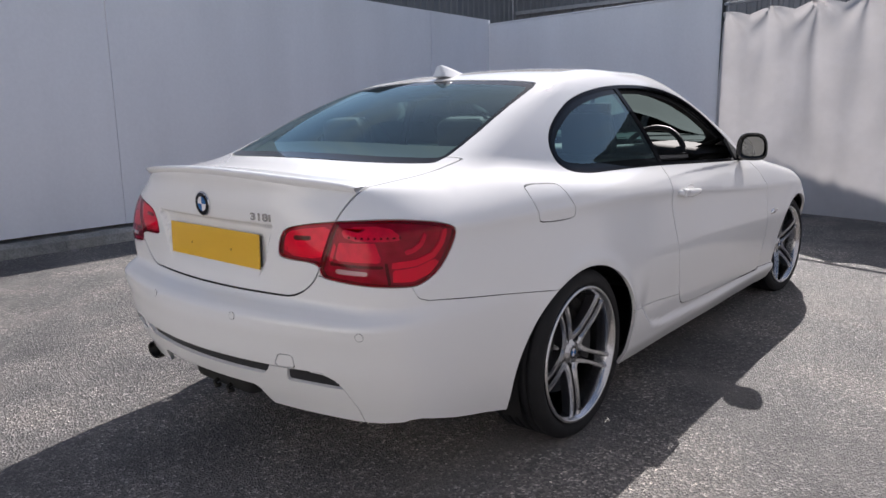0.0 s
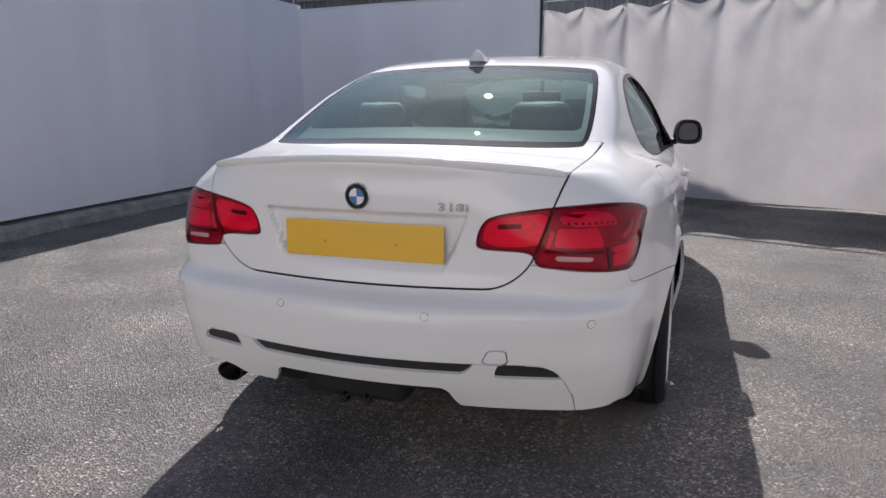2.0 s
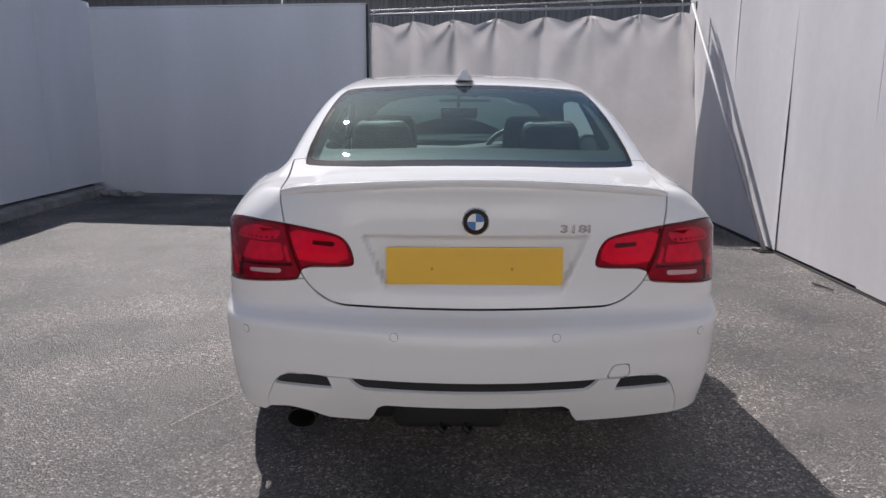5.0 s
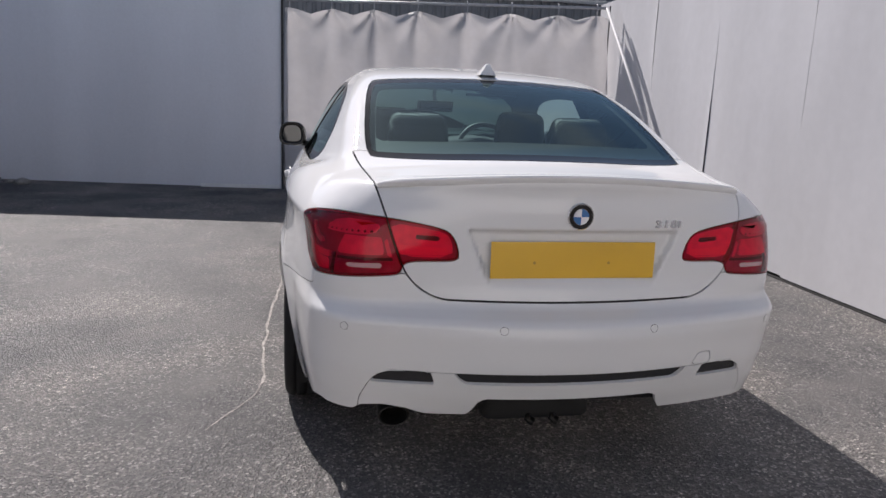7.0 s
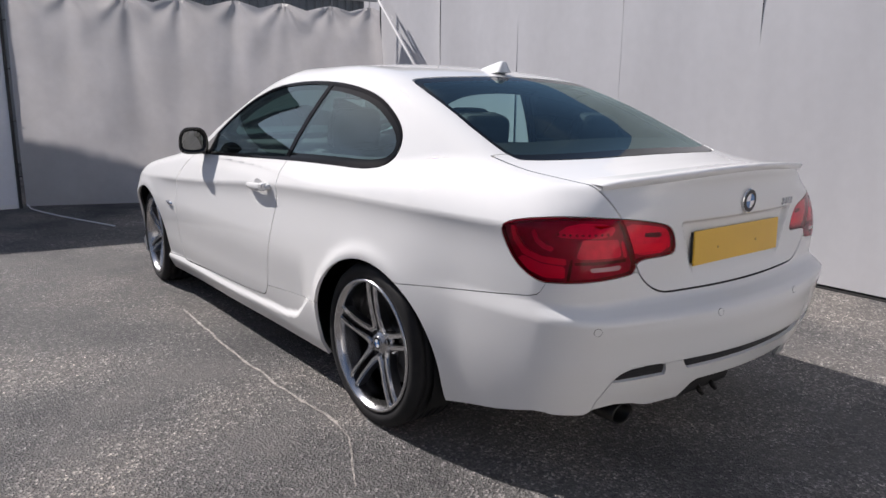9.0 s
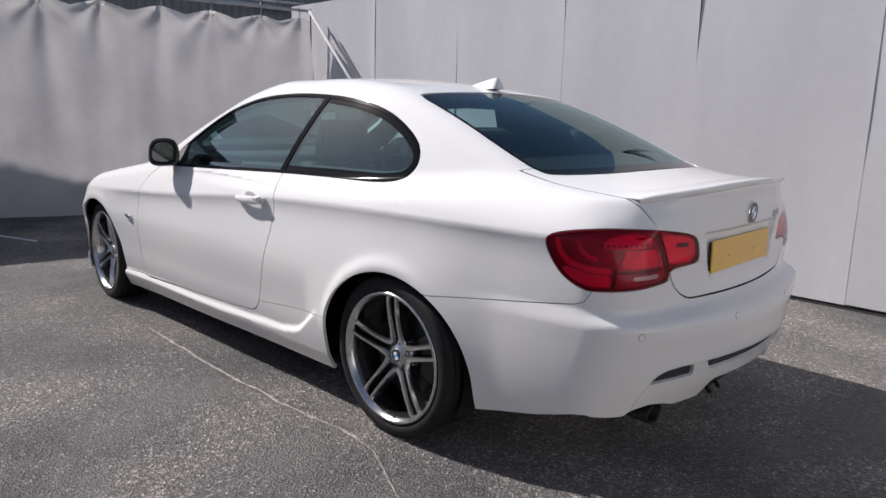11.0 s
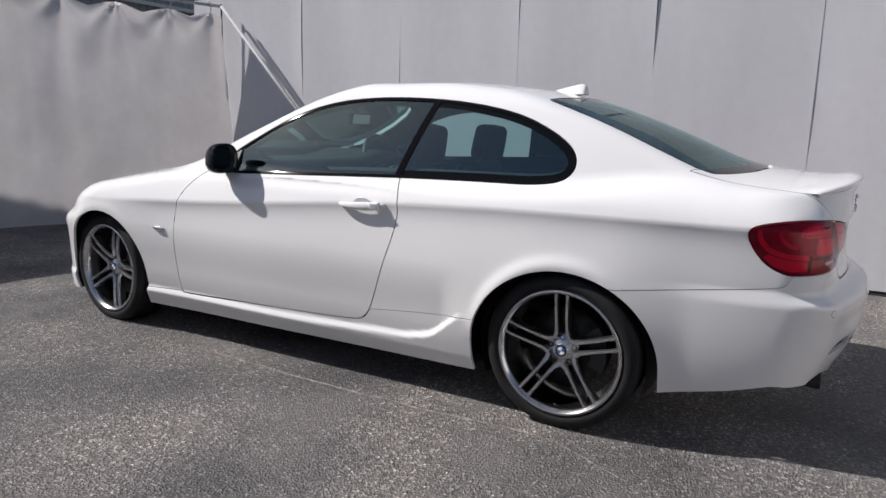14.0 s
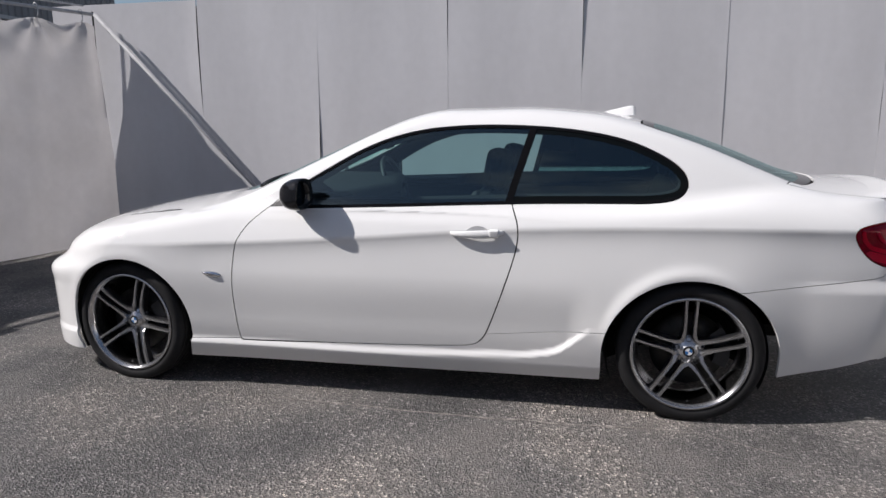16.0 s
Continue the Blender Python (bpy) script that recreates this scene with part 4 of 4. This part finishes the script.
# spoiler lip
bm = bmesh.new()
rows = []
OFF = (.13, .09, .05)
xs = np.linspace(-.588, .588, 61)
backs = leave(np.stack([xs, np.full(61, -.5), 1.0 - .10 * xs * xs], 1), np.tile((0., -1., 0.), (61, 1)), 2.0)[:, 1]
decks = np.stack([leave(np.stack([xs, backs + o, np.full(61, .8)], 1), np.tile((0., 0., 1.), (61, 1)), 1.0)[:, 2] for o in OFF], 1)
for k in range(61):
    x = -.588 + 1.176 * k / 60
    ease = max(0, 1 - (abs(x) / .588) ** 14)
    y, tops = backs[k], dict(zip(OFF, decks[k]))
    deck = lambda q: tops[round(q - y, 3)]
    rows.append([bm.verts.new(q) for q in ((x, y + .13, deck(y + .13) - .001), (x, y + .09, deck(y + .09) + .0025 * ease), (x, y + .05, deck(y + .05) + .008 * ease), (x, y + .022, deck(y + .05) + .011 * ease - .001),
                                            (x, y - .012 * ease, deck(y + .05) + .012 * ease - .002), (x, y - .014 * ease, deck(y + .05) + .007 * ease - .003), (x, y - .001, deck(y + .05) - .012), (x, y + .02, deck(y + .05) - .020))])
for a, b in zip(rows, rows[1:]):
    for i in range(7):
        bm.faces.new((a[i], a[i + 1], b[i + 1], b[i]))
bmesh.ops.recalc_face_normals(bm, faces=bm.faces)
part("spoiler", bm, PAINT, boot_lid, "white lip spoiler", True)


# ---- wheels ----
def ring_bm(profile, sides=72, bm=None, span=(0, 360)):
    """A turned form about the x axis from (x, radius) pairs."""
    bm = bm or bmesh.new()
    whole = span == (0, 360)
    rings = []
    for k in range(sides + (not whole)):
        a = radians(span[0] + (span[1] - span[0]) * k / sides)
        rings.append([bm.verts.new((x, r * math.cos(a), r * math.sin(a))) for x, r in profile])
    for k in range(sides):
        a, b = rings[k], rings[(k + 1) % len(rings)]
        for i in range(len(profile) - 1):
            bm.faces.new((a[i], a[i + 1], b[i + 1], b[i]))
    return bm


def disc_bm(radius, height, sides=32, inner=0.0, round_edge=.3):
    """A flat button on z = 0, or a ring."""
    bm = bmesh.new()
    prof = [(inner, 0), (inner, height), (radius - height * round_edge, height), (radius, height * (1 - round_edge)), (radius, 0)] if inner else [(0.0001, height), (radius - height * round_edge, height), (radius, height * (1 - round_edge)), (radius, 0)]
    rings = [[bm.verts.new((r * math.cos(2 * math.pi * k / sides), r * math.sin(2 * math.pi * k / sides), z)) for r, z in prof] for k in range(sides)]
    for k in range(sides):
        a, b = rings[k], rings[(k + 1) % sides]
        for i in range(len(prof) - 1):
            bm.faces.new((a[i], b[i], b[i + 1], a[i + 1]))
    bmesh.ops.remove_doubles(bm, verts=bm.verts, dist=.0002)
    bmesh.ops.recalc_face_normals(bm, faces=bm.faces)
    return bm


def quarter_bm(radius, start, z):
    bm = bmesh.new()
    c = bm.verts.new((0, 0, z))
    arc = [bm.verts.new((radius * math.cos(radians(start + 90 * k / 8)), radius * math.sin(radians(start + 90 * k / 8)), z)) for k in range(9)]
    for a, b in zip(arc, arc[1:]):
        bm.faces.new((c, a, b))
    return bm


def roundel(parent, m, radius):
    """A round badge: chrome rim, black ring, four blue and white quarters."""
    b = part("roundel", disc_bm(radius, radius * .16), CHROME, parent, "round badge with blue and white quarters")
    b.matrix_basis = m
    part("ring", disc_bm(radius * .93, radius * .19, inner=radius * .60), BLACK_GLOSS, b, "gloss black ring")
    for k in range(4):
        part("field", quarter_bm(radius * .58, 90 * k, radius * .19), (BADGE_BLUE, BADGE_WHITE)[k % 2], b)
    return b


def spoke_bm(u, n, s):
    """One bar of a double spoke from the hub to the rim."""
    bm = bmesh.new()
    rows = []
    for t in (0, .12, .3, .5, .7, .85, .95, 1.0):
        p = u * (.045 + .200 * t) + n * s * (.0195 + .014 * math.exp(-t / .09) + .004 * t)
        h = .0098 - .0025 * t + .006 * max(0, .2 - t) / .2 + .005 * max(0, t - .9) / .1
        x0 = -.072 - .036 * math.sin(math.pi * .5 * t) + .002 * t
        rows.append([bm.verts.new(p + n * q + Vector((x, 0, 0))) for q, x in ((-h, x0 + .045), (-h, x0 + .010), (-h * .62, x0), (h * .62, x0), (h, x0 + .010), (h, x0 + .045))])
    for a, b in zip(rows, rows[1:]):
        for i in range(6):
            bm.faces.new((a[i], a[(i + 1) % 6], b[(i + 1) % 6], b[i])).material_index = 0 if 0 < i < 4 else 1
    bm.faces.new(rows[0]), bm.faces.new(rows[-1][::-1])
    bmesh.ops.recalc_face_normals(bm, faces=bm.faces)
    return bm


def wheel(at, flip, turn, steer):
    """A wheel; built with its face towards -x, turned round for the other side."""
    w = new("wheel")
    w.parent = car
    w.matrix_basis = pose(*at) @ pose(0, 0, 0, 0, 0, (180 if flip else 0) + steer)
    tagged(w, "five-double-spoke alloy wheel with a low-profile tyre")
    R = WHEEL_R
    tread = []
    for c in (.075, .035, 0, -.035, -.075):
        tread += [(c + .016, R), (c + .004, R), (c + .003, R - .006), (c - .003, R - .006), (c - .004, R), (c - .016, R)]
    part("tyre", ring_bm([(.112, .254), (.118, .266), (.120, .287), (.110, .307), (.097, R - .003)] + tread + [(-.097, R - .003), (-.108, .309), (-.117, .295), (-.1195, .278), (-.1165, .266), (-.111, .260), (-.10, .254)], 96), RUBBER, w, "black low-profile tyre", True)
    part("rim", ring_bm([(-.098, .236), (-.112, .2415), (-.114, .2440), (-.1185, .2450), (-.1205, .2490), (-.1200, .2550), (-.114, .2580), (-.10, .258)], 96), ALLOY, w, "polished alloy rim", True)
    part("rim_barrel", ring_bm([(.105, .244), (.02, .218), (-.035, .218), (-.050, .223), (-.054, .223), (-.070, .229), (-.074, .229), (-.0985, .2361)], 96), STEEL_BARREL, w, "grey alloy rim barrel", True)
    for k in range(5):
        a = radians(turn + 72 * k)
        u, n = Vector((0, -math.cos(a), math.sin(a))), Vector((0, -math.sin(a), -math.cos(a)))
        for s in (-1, 1):
            part("spoke", spoke_bm(u, n, s), ALLOY, w).data.materials.append(GUNMETAL)
        b = a
        hole = part("wheel_bolt", ring_bm([(-.088, .0135), (-.090, .011), (-.078, .0105), (-.078, .0005)], 12), BLACK_PLASTIC, w)
        hole.matrix_basis = pose(.020, -.056 * math.cos(b), .056 * math.sin(b))
    part("hub", ring_bm([(-.01, .078), (-.052, .074), (-.064, .064), (-.067, .040), (-.073, .037), (-.074, .0005)], 40), ALLOY, w, smooth=True)
    roundel(w, pose(-.073, 0, 0, 0, -90, 0) @ pose(0, 0, 0, 0, 0, -90 - turn), .0275)
    part("brake_disc", ring_bm([(-.005, .165), (-.022, .165), (-.022, .070)], 48), STEEL_DARK, w, "dark steel brake disc", True)
    bm = ring_bm([(.03, .115), (.03, .178), (-.05, .178), (-.05, .115), (.03, .115)], 14, span=(140, 205))
    part("brake_caliper", bm, BLACK_PLASTIC, w)
    part("valve", tube_bm([(-.105, .0, -.218), (-.118, 0, -.212)], .004, 8), BLACK_PLASTIC, w)
    return w


for s in (-1, 1):
    wheel((s * .757, 0, WHEEL_R - .003), s > 0, 18 if s < 0 else 50, 0)
    wheel((s * .722, 2.775, WHEEL_R - .011), s > 0, -3 if s < 0 else 30, -5)
    for c in WHEEL_Y:
        well = part("wheel_arch_liner", ring_bm([(s * .815, .352), (s * .60, .362), (s * .48, .362), (s * .48, .05)], 40, span=(-25, 205)), UNDER, car, "dark wheel arch liner", True)
        well.matrix_basis = pose(0, c + (.015 if c == 0 else -.015), .300)

# underside
part("floor_pan", box_bm((-.80, .40, .165), (.80, 2.36, .21), .015), UNDER, car, "dark underbody")
part("boot_floor", box_bm((-.47, -.90, .30), (.47, .42, .36), .015), UNDER, car, "dark underbody")
part("engine_tray", box_bm((-.47, 2.34, .17), (.47, 3.40, .21), .015), UNDER, car, "dark underbody")
part("rear_panel", box_bm((-.44, -.90, .34), (.44, -.86, .43), .01), UNDER, car, "black panel behind the bumper")
part("silencer", box_bm((-.50, -.82, .235), (.02, -.50, .37), .05, 4), UNDER, car, "dark exhaust silencer", True)
part("rear_silencer", box_bm((-.25, -.915, .245), (.11, -.58, .355), .05, 4), UNDER, car, "dark exhaust silencer", True)
part("rear_axle", tube_bm([(-.66, 0, .27), (-.3, .05, .23), (.3, .05, .23), (.66, 0, .27)], .03, 10), UNDER, car, smooth=True)
a = ring_bm([(.0, .030), (-.13, .034), (-.135, .032), (-.13, .029), (-.03, .027), (-.03, .001)], 32)
a.transform(pose(0, 0, 0, 0, 0, 90))
tip = part("exhaust_pipe", a, STEEL_DARK, car, "sooty steel oval tailpipe", True)
tip.matrix_basis = pose(-.53, -.790, .286) @ Matrix.Diagonal((1.45, 1, 1, 1))
for x in (-.095, -.015):
    part("hanger_eye", tube_bm([(x, -.905, .268), (x - .010, -.922, .256), (x + .004, -.924, .243), (x + .014, -.912, .250)], .009, 8), STEEL_DARK, car, "dark steel exhaust hanger", True)

# bumper sensors
for x, z in ((-.685, .582), (-.233, .592), (.233, .592), (.685, .582)):
    p, n = on_back(x, z)
    sensor = part("parking_sensor", disc_bm(.0115, .0012), PAINT, rear_bumper)
    sensor.matrix_basis = seat_at(p, n)
    part("sensor_ring", disc_bm(.0126, .0008, inner=.0114), BLACK_PLASTIC, sensor)

# number plate, badge, lettering
p, n = on_back(0, .78)
plate = part("number_plate", box_bm((-.26, -.0555, 0), (.26, .0555, .006), .0025), YELLOW, boot_lid, "plain yellow number plate")
plate.matrix_basis = seat_at(p + Vector((0, -.010, -.0)), Vector((0, -1, .03)))
for x in (-.125, .110):
    screw = part("plate_screw", disc_bm(.0045, .0015), PLATE_SCREW, plate)
    screw.matrix_basis = pose(x, -.008, .006)
part("plate_holder", box_bm((-.255, -.050, -.012), (.255, .050, .002), .002), BLACK_PLASTIC, plate)
p, n = on_back(0, .917)
roundel(boot_lid, seat_at(p, n), .041)
text = bpy.data.curves.new("badge", "FONT")
text.body, text.size, text.extrude, text.bevel_depth, text.align_x, text.align_y = "318i", .034, .0012, .0005, "CENTER", "CENTER"
text.space_character, text.offset = 1.12, .0009
text_ob = new("badge", text)
bpy.context.view_layer.update()
me = bpy.data.meshes.new_from_object(text_ob.evaluated_get(bpy.context.evaluated_depsgraph_get()))
bpy.data.objects.remove(text_ob)
me.materials.clear()
me.materials.append(BADGE_CHROME)
badge = new("model_badge", me)
badge.parent = boot_lid
p, n = on_back(.291, .893)
badge.matrix_basis = seat_at(p + n * .001, n) @ Matrix.Diagonal((1.42, .92, 1, 1))
tagged(badge, "chrome model lettering")


# door handles, side repeaters
def handle_bm(s):
    """A pull handle along y, standing off the door."""
    bm = bmesh.new()
    rows = []
    for t in np.linspace(0, 1, 17):
        y = .825 + .245 * t
        p, n = on_side(s, y, .836 - .006 * t)
        off = .024 * math.sin(math.pi * min(max((t - .0) / 1.0, 0), 1)) ** .45 if 0 < t < 1 else .002
        h = .0195 * (math.sin(math.pi * (t * .94 + .03)) ** .35) * (1.12 - .35 * t)
        rows.append([bm.verts.new(p + n * (off + q) + Vector((0, 0, r * h))) for q, r in ((-.010, .55), (0, 1), (.006, .7), (.009, 0), (.006, -.7), (0, -1), (-.010, -.55))])
    for a, b in zip(rows, rows[1:]):
        for i in range(7):
            bm.faces.new((a[i], a[(i + 1) % 7], b[(i + 1) % 7], b[i]))
    bm.faces.new(rows[0]), bm.faces.new(rows[-1][::-1])
    bmesh.ops.recalc_face_normals(bm, faces=bm.faces)
    return bm


for s, d in ((-1, door_l), (1, door_r)):
    h = part("door_handle", handle_bm(s), PAINT, d, "white pull handle", True)
    p, n = on_side(s, .945, .832)
    # flat disc in darkened white stands in for the shaded hollow
    cup = part("handle_cup", disc_bm(.036, .0025, 32), HANDLE_CUP, h)
    cup.matrix_basis = seat_at(p - n * .0012, n) @ Matrix.Diagonal((1.45, .95, 1, 1))
    p, n = on_side(s, .868, .838)
    key = part("lock_cap", box_bm((-.0215, -.0165, 0), (.0215, .0165, .028), .007, 3), PAINT, h, smooth=True)
    key.matrix_basis = seat_at(p + n * .004, n)
    p, n = on_side(s, 2.272, .594)
    bm = disc_bm(.030, .010, 28, round_edge=.9)
    for v in bm.verts:
        v.co.y *= .46 * (1 - .35 * (v.co.x * (1 if s > 0 else -1)) / .03)
        v.co.x *= 1.75
    rep = part("side_repeater", bm, CHROME, car, "small chrome side repeater", True)
    rep.matrix_basis = seat_at(p, n) @ pose(0, 0, 0, 0, 0, 8 * s)


# door mirrors
def mirror_bm(s):
    bm = bmesh.new()
    rows = []
    for t in np.linspace(0, 1, 15):
        y = -.066 + .132 * t
        r = (1 - max(0, (t - .15) / .85) ** 2.2) ** .5 if t > .15 else 1.0 - .06 * ((.15 - t) / .15) ** 2
        row = []
        for k in range(36):
            a = 2 * math.pi * k / 36
            ca, sa = math.cos(a), math.sin(a)
            x = (abs(ca) ** .62) * (1 if ca > 0 else -1) * .079 * (1 - .12 * sa)
            z = (abs(sa) ** .72) * (1 if sa > 0 else -1) * .074
            row.append(bm.verts.new((s * x * (.25 + .75 * r) - s * .02 * t, y, z * max(r, .02) - .012 * t * (1 if sa < 0 else .2))))
        rows.append(row)
    for a, b in zip(rows, rows[1:]):
        for k in range(36):
            bm.faces.new((a[k], a[(k + 1) % 36], b[(k + 1) % 36], b[k]))
    bm.faces.new(rows[-1][::-1])
    back = [bm.verts.new(v.co * .74 + Vector((0, .014, 0))) for v in rows[0]]
    for k in range(36):
        bm.faces.new((rows[0][k], rows[0][(k + 1) % 36], back[(k + 1) % 36], back[k]))
    glass = [tuple(v.co) for v in back]
    bmesh.ops.recalc_face_normals(bm, faces=bm.faces)
    return bm, glass


for s in (-1, 1):
    bm, rim = mirror_bm(s)
    m = part("door_mirror", bm, BLACK_GLOSS, car, "gloss black door mirror", True)
    m.matrix_basis = pose(s * .878, 1.828, .997, 0, 0, s * 8)
    mesh_ob("mirror_glass", rim, [tuple(range(36))], MIRROR, m)
    arm = tube_bm([(-s * .02, .02, -.045), (-s * .06, .03, -.062), (-s * .13, .03, -.070)], .019, 12)
    part("mirror_arm", arm, BLACK_PLASTIC, m, smooth=True)
    p0, p1, p2 = [on_side(s, *q) for q in ((1.99, .922), (1.80, .928), (1.80, 1.035))]
    tri = [q[0] + q[1] * .004 for q in (p0, p1, p2)] + [q[0] - q[1] * .01 for q in (p0, p1, p2)]
    mesh_ob("mirror_sail", tri, [(0, 1, 2), (5, 4, 3), (0, 3, 4, 1), (1, 4, 5, 2), (2, 5, 3, 0)], BLACK_PLASTIC, car)

# roof fin, wipers, headlamps
p, n = meet((0, .295, 1.0), (0, 0, 1))
bm = bmesh.new()
rows = []
for t in np.linspace(0, 1, 14):
    y = .140 - .212 * t
    h = .046 * (t ** .7) * (1 if t < .9 else 1 - .25 * (t - .9) / .1)
    w = .036 * math.sin(math.pi * (.15 + .55 * t)) + .006
    rows.append([bm.verts.new((x, y, z)) for x, z in ((-w, -.006), (-w * .82, .004), (-w * .40, h * .6 + .004), (-.011, h + .001), (0, h + .004), (.011, h + .001), (w * .40, h * .6 + .004), (w * .82, .004), (w, -.006))])
for a, b in zip(rows, rows[1:]):
    for i in range(8):
        bm.faces.new((a[i], a[i + 1], b[i + 1], b[i]))
bm.faces.new(rows[-1]), bm.faces.new(rows[0][::-1])
bmesh.ops.recalc_face_normals(bm, faces=bm.faces)
fin = part("roof_aerial", bm, PAINT, car, "white shark-fin aerial", True)
fin.matrix_basis = pose(*p, -3)
for x0, x1 in ((-.60, -.05), (.05, .60)):
    pts = []
    for t in np.linspace(0, 1, 8):
        x = x0 + (x1 - x0) * t
        q, n = meet((x, 1.6, 1.0 + .02 * t), (0, 1, 0))
        pts.append(q + n * .006)
    part("wiper", tube_bm(pts, .009, 8), BLACK_PLASTIC, car, "black windscreen wiper")
for s in (-1, 1):
    LAMP = soften([(3.17, .690), (3.24, .722), (3.335, .700), (3.37, .645), (3.26, .62)], 2)
    pts = [on_side(s, y, z) for y, z in LAMP]
    bm = bmesh.new()
    vs = [bm.verts.new(q + k * .002) for q, k in pts]
    bm.faces.new(vs)
    bmesh.ops.triangulate(bm, faces=bm.faces)
    part("headlamp", bm, CLEAR_LENS, car, "clear headlamp", True)

# ---- cabin ----
def cushion_bm(size, bevel, shape=None):
    bm = box_bm([-v / 2 for v in size], [v / 2 for v in size])
    bmesh.ops.subdivide_edges(bm, edges=bm.edges[:], cuts=3, use_grid_fill=True)
    bmesh.ops.bevel(bm, geom=[e for e in bm.edges if e.calc_face_angle(0) > 1], offset=bevel, segments=4, affect="EDGES", profile=.6)
    for v in bm.verts:
        if shape:
            v.co = Vector(shape(*v.co))
    return bm


def headrest(parent, w, h, at, tilt):
    r = part("headrest", cushion_bm((w, .125, h), .045, lambda x, y, z: (x * (1 - .25 * max(0, z / h)), y * (1 - .2 * abs(x / w)), z)), SEAT, parent, "dark leather headrest", True)
    r.matrix_basis = pose(*at, tilt)
    for x in (-.055, .055):
        part("headrest_post", tube_bm([(x, 0, -h / 2 + .02), (x, .01, -h / 2 - .12)], .007, 8), BLACK_PLASTIC, r)
    return r


for s in (-1, 1):
    seat = new("front_seat")
    seat.parent = car
    seat.matrix_basis = pose(s * .37, .99, 0)
    tagged(seat, "dark leather front seat")
    b = part("backrest", cushion_bm((.50, .13, .62), .05, lambda x, y, z: (x * (1 - .22 * max(0, z / .31)), y + .35 * x * x, z)), SEAT, seat, smooth=True)
    b.matrix_basis = pose(0, .02, .68, 12)
    b = part("cushion", cushion_bm((.50, .52, .15), .05), SEAT, seat, smooth=True)
    b.matrix_basis = pose(0, .32, .40, 6)
    headrest(seat, .27, .20, (0, -.075, 1.09), 10)
bench = new("rear_bench")
bench.parent = car
tagged(bench, "dark leather rear seat")
b = part("backrest", cushion_bm((1.16, .14, .56), .05), SEAT, bench, smooth=True)
b.matrix_basis = pose(0, .08, .73, 20)
b = part("cushion", cushion_bm((1.16, .50, .16), .05), SEAT, bench, smooth=True)
b.matrix_basis = pose(0, .38, .42, 4)
for s in (-1, 1):
    headrest(bench, .25, .18, (s * .345, -.01, 1.092), 14)
shelf = part("parcel_shelf", box_bm((-.60, -.55, .985), (.60, -.02, 1.0), .006), SHELF, car, "dark grey parcel shelf")
part("stop_lamp", box_bm((-.11, .14, 1.262), (.11, .17, 1.274), .004), BLACK_GLOSS, car)
dash = cushion_bm((1.36, .50, .22), .07, lambda x, y, z: (x, y - .12 * max(0, 1 - abs(x) / .5), z + (.035 * math.exp(-((x - .37) / .20) ** 2) if z > 0 else 0)))
d = part("dashboard", dash, TRIM, car, "dark soft dashboard with an instrument hood", True)
d.matrix_basis = pose(0, 1.90, .87)
part("centre_console", box_bm((-.13, .75, .30), (.13, 1.75, .58), .04, 3), TRIM, car, smooth=True)
wheel_ob = new("steering_wheel")
wheel_ob.parent = car
tagged(wheel_ob, "black leather steering wheel")
wheel_ob.matrix_basis = pose(.37, 1.66, .925, 0, 0, 0) @ pose(0, 0, 0, -22)
pts = [(.185 * math.cos(a), 0, .185 * math.sin(a)) for a in np.linspace(0, 2 * math.pi, 37)]
part("wheel_rim", tube_bm(pts, .016, 10), BLACK_PLASTIC, wheel_ob, smooth=True)
hubpad = part("hub_pad", cushion_bm((.17, .06, .15), .025), BLACK_PLASTIC, wheel_ob, smooth=True)
for a in (180, 0, 270):
    u = Vector((math.cos(radians(a)), 0, math.sin(radians(a))))
    part("wheel_spoke", tube_bm([u * .06, u * .18], .014, 8), CHROME if a == 270 else BLACK_PLASTIC, wheel_ob)
m = new("interior_mirror")
m.parent = car
tagged(m, "black interior mirror")
m.matrix_basis = pose(.01, 1.60, 1.207, 8, 0, 8)
part("mirror_case", cushion_bm((.235, .035, .068), .016), BLACK_PLASTIC, m, smooth=True)
g = part("mirror_face", box_bm((-.105, -.020, -.026), (.105, -.0185, .026)), CABIN_MIRROR, m)
part("mirror_stem", tube_bm([(0, .01, .02), (0, .025, .045), (0, .04, .06)], .012, 8), BLACK_PLASTIC, m)
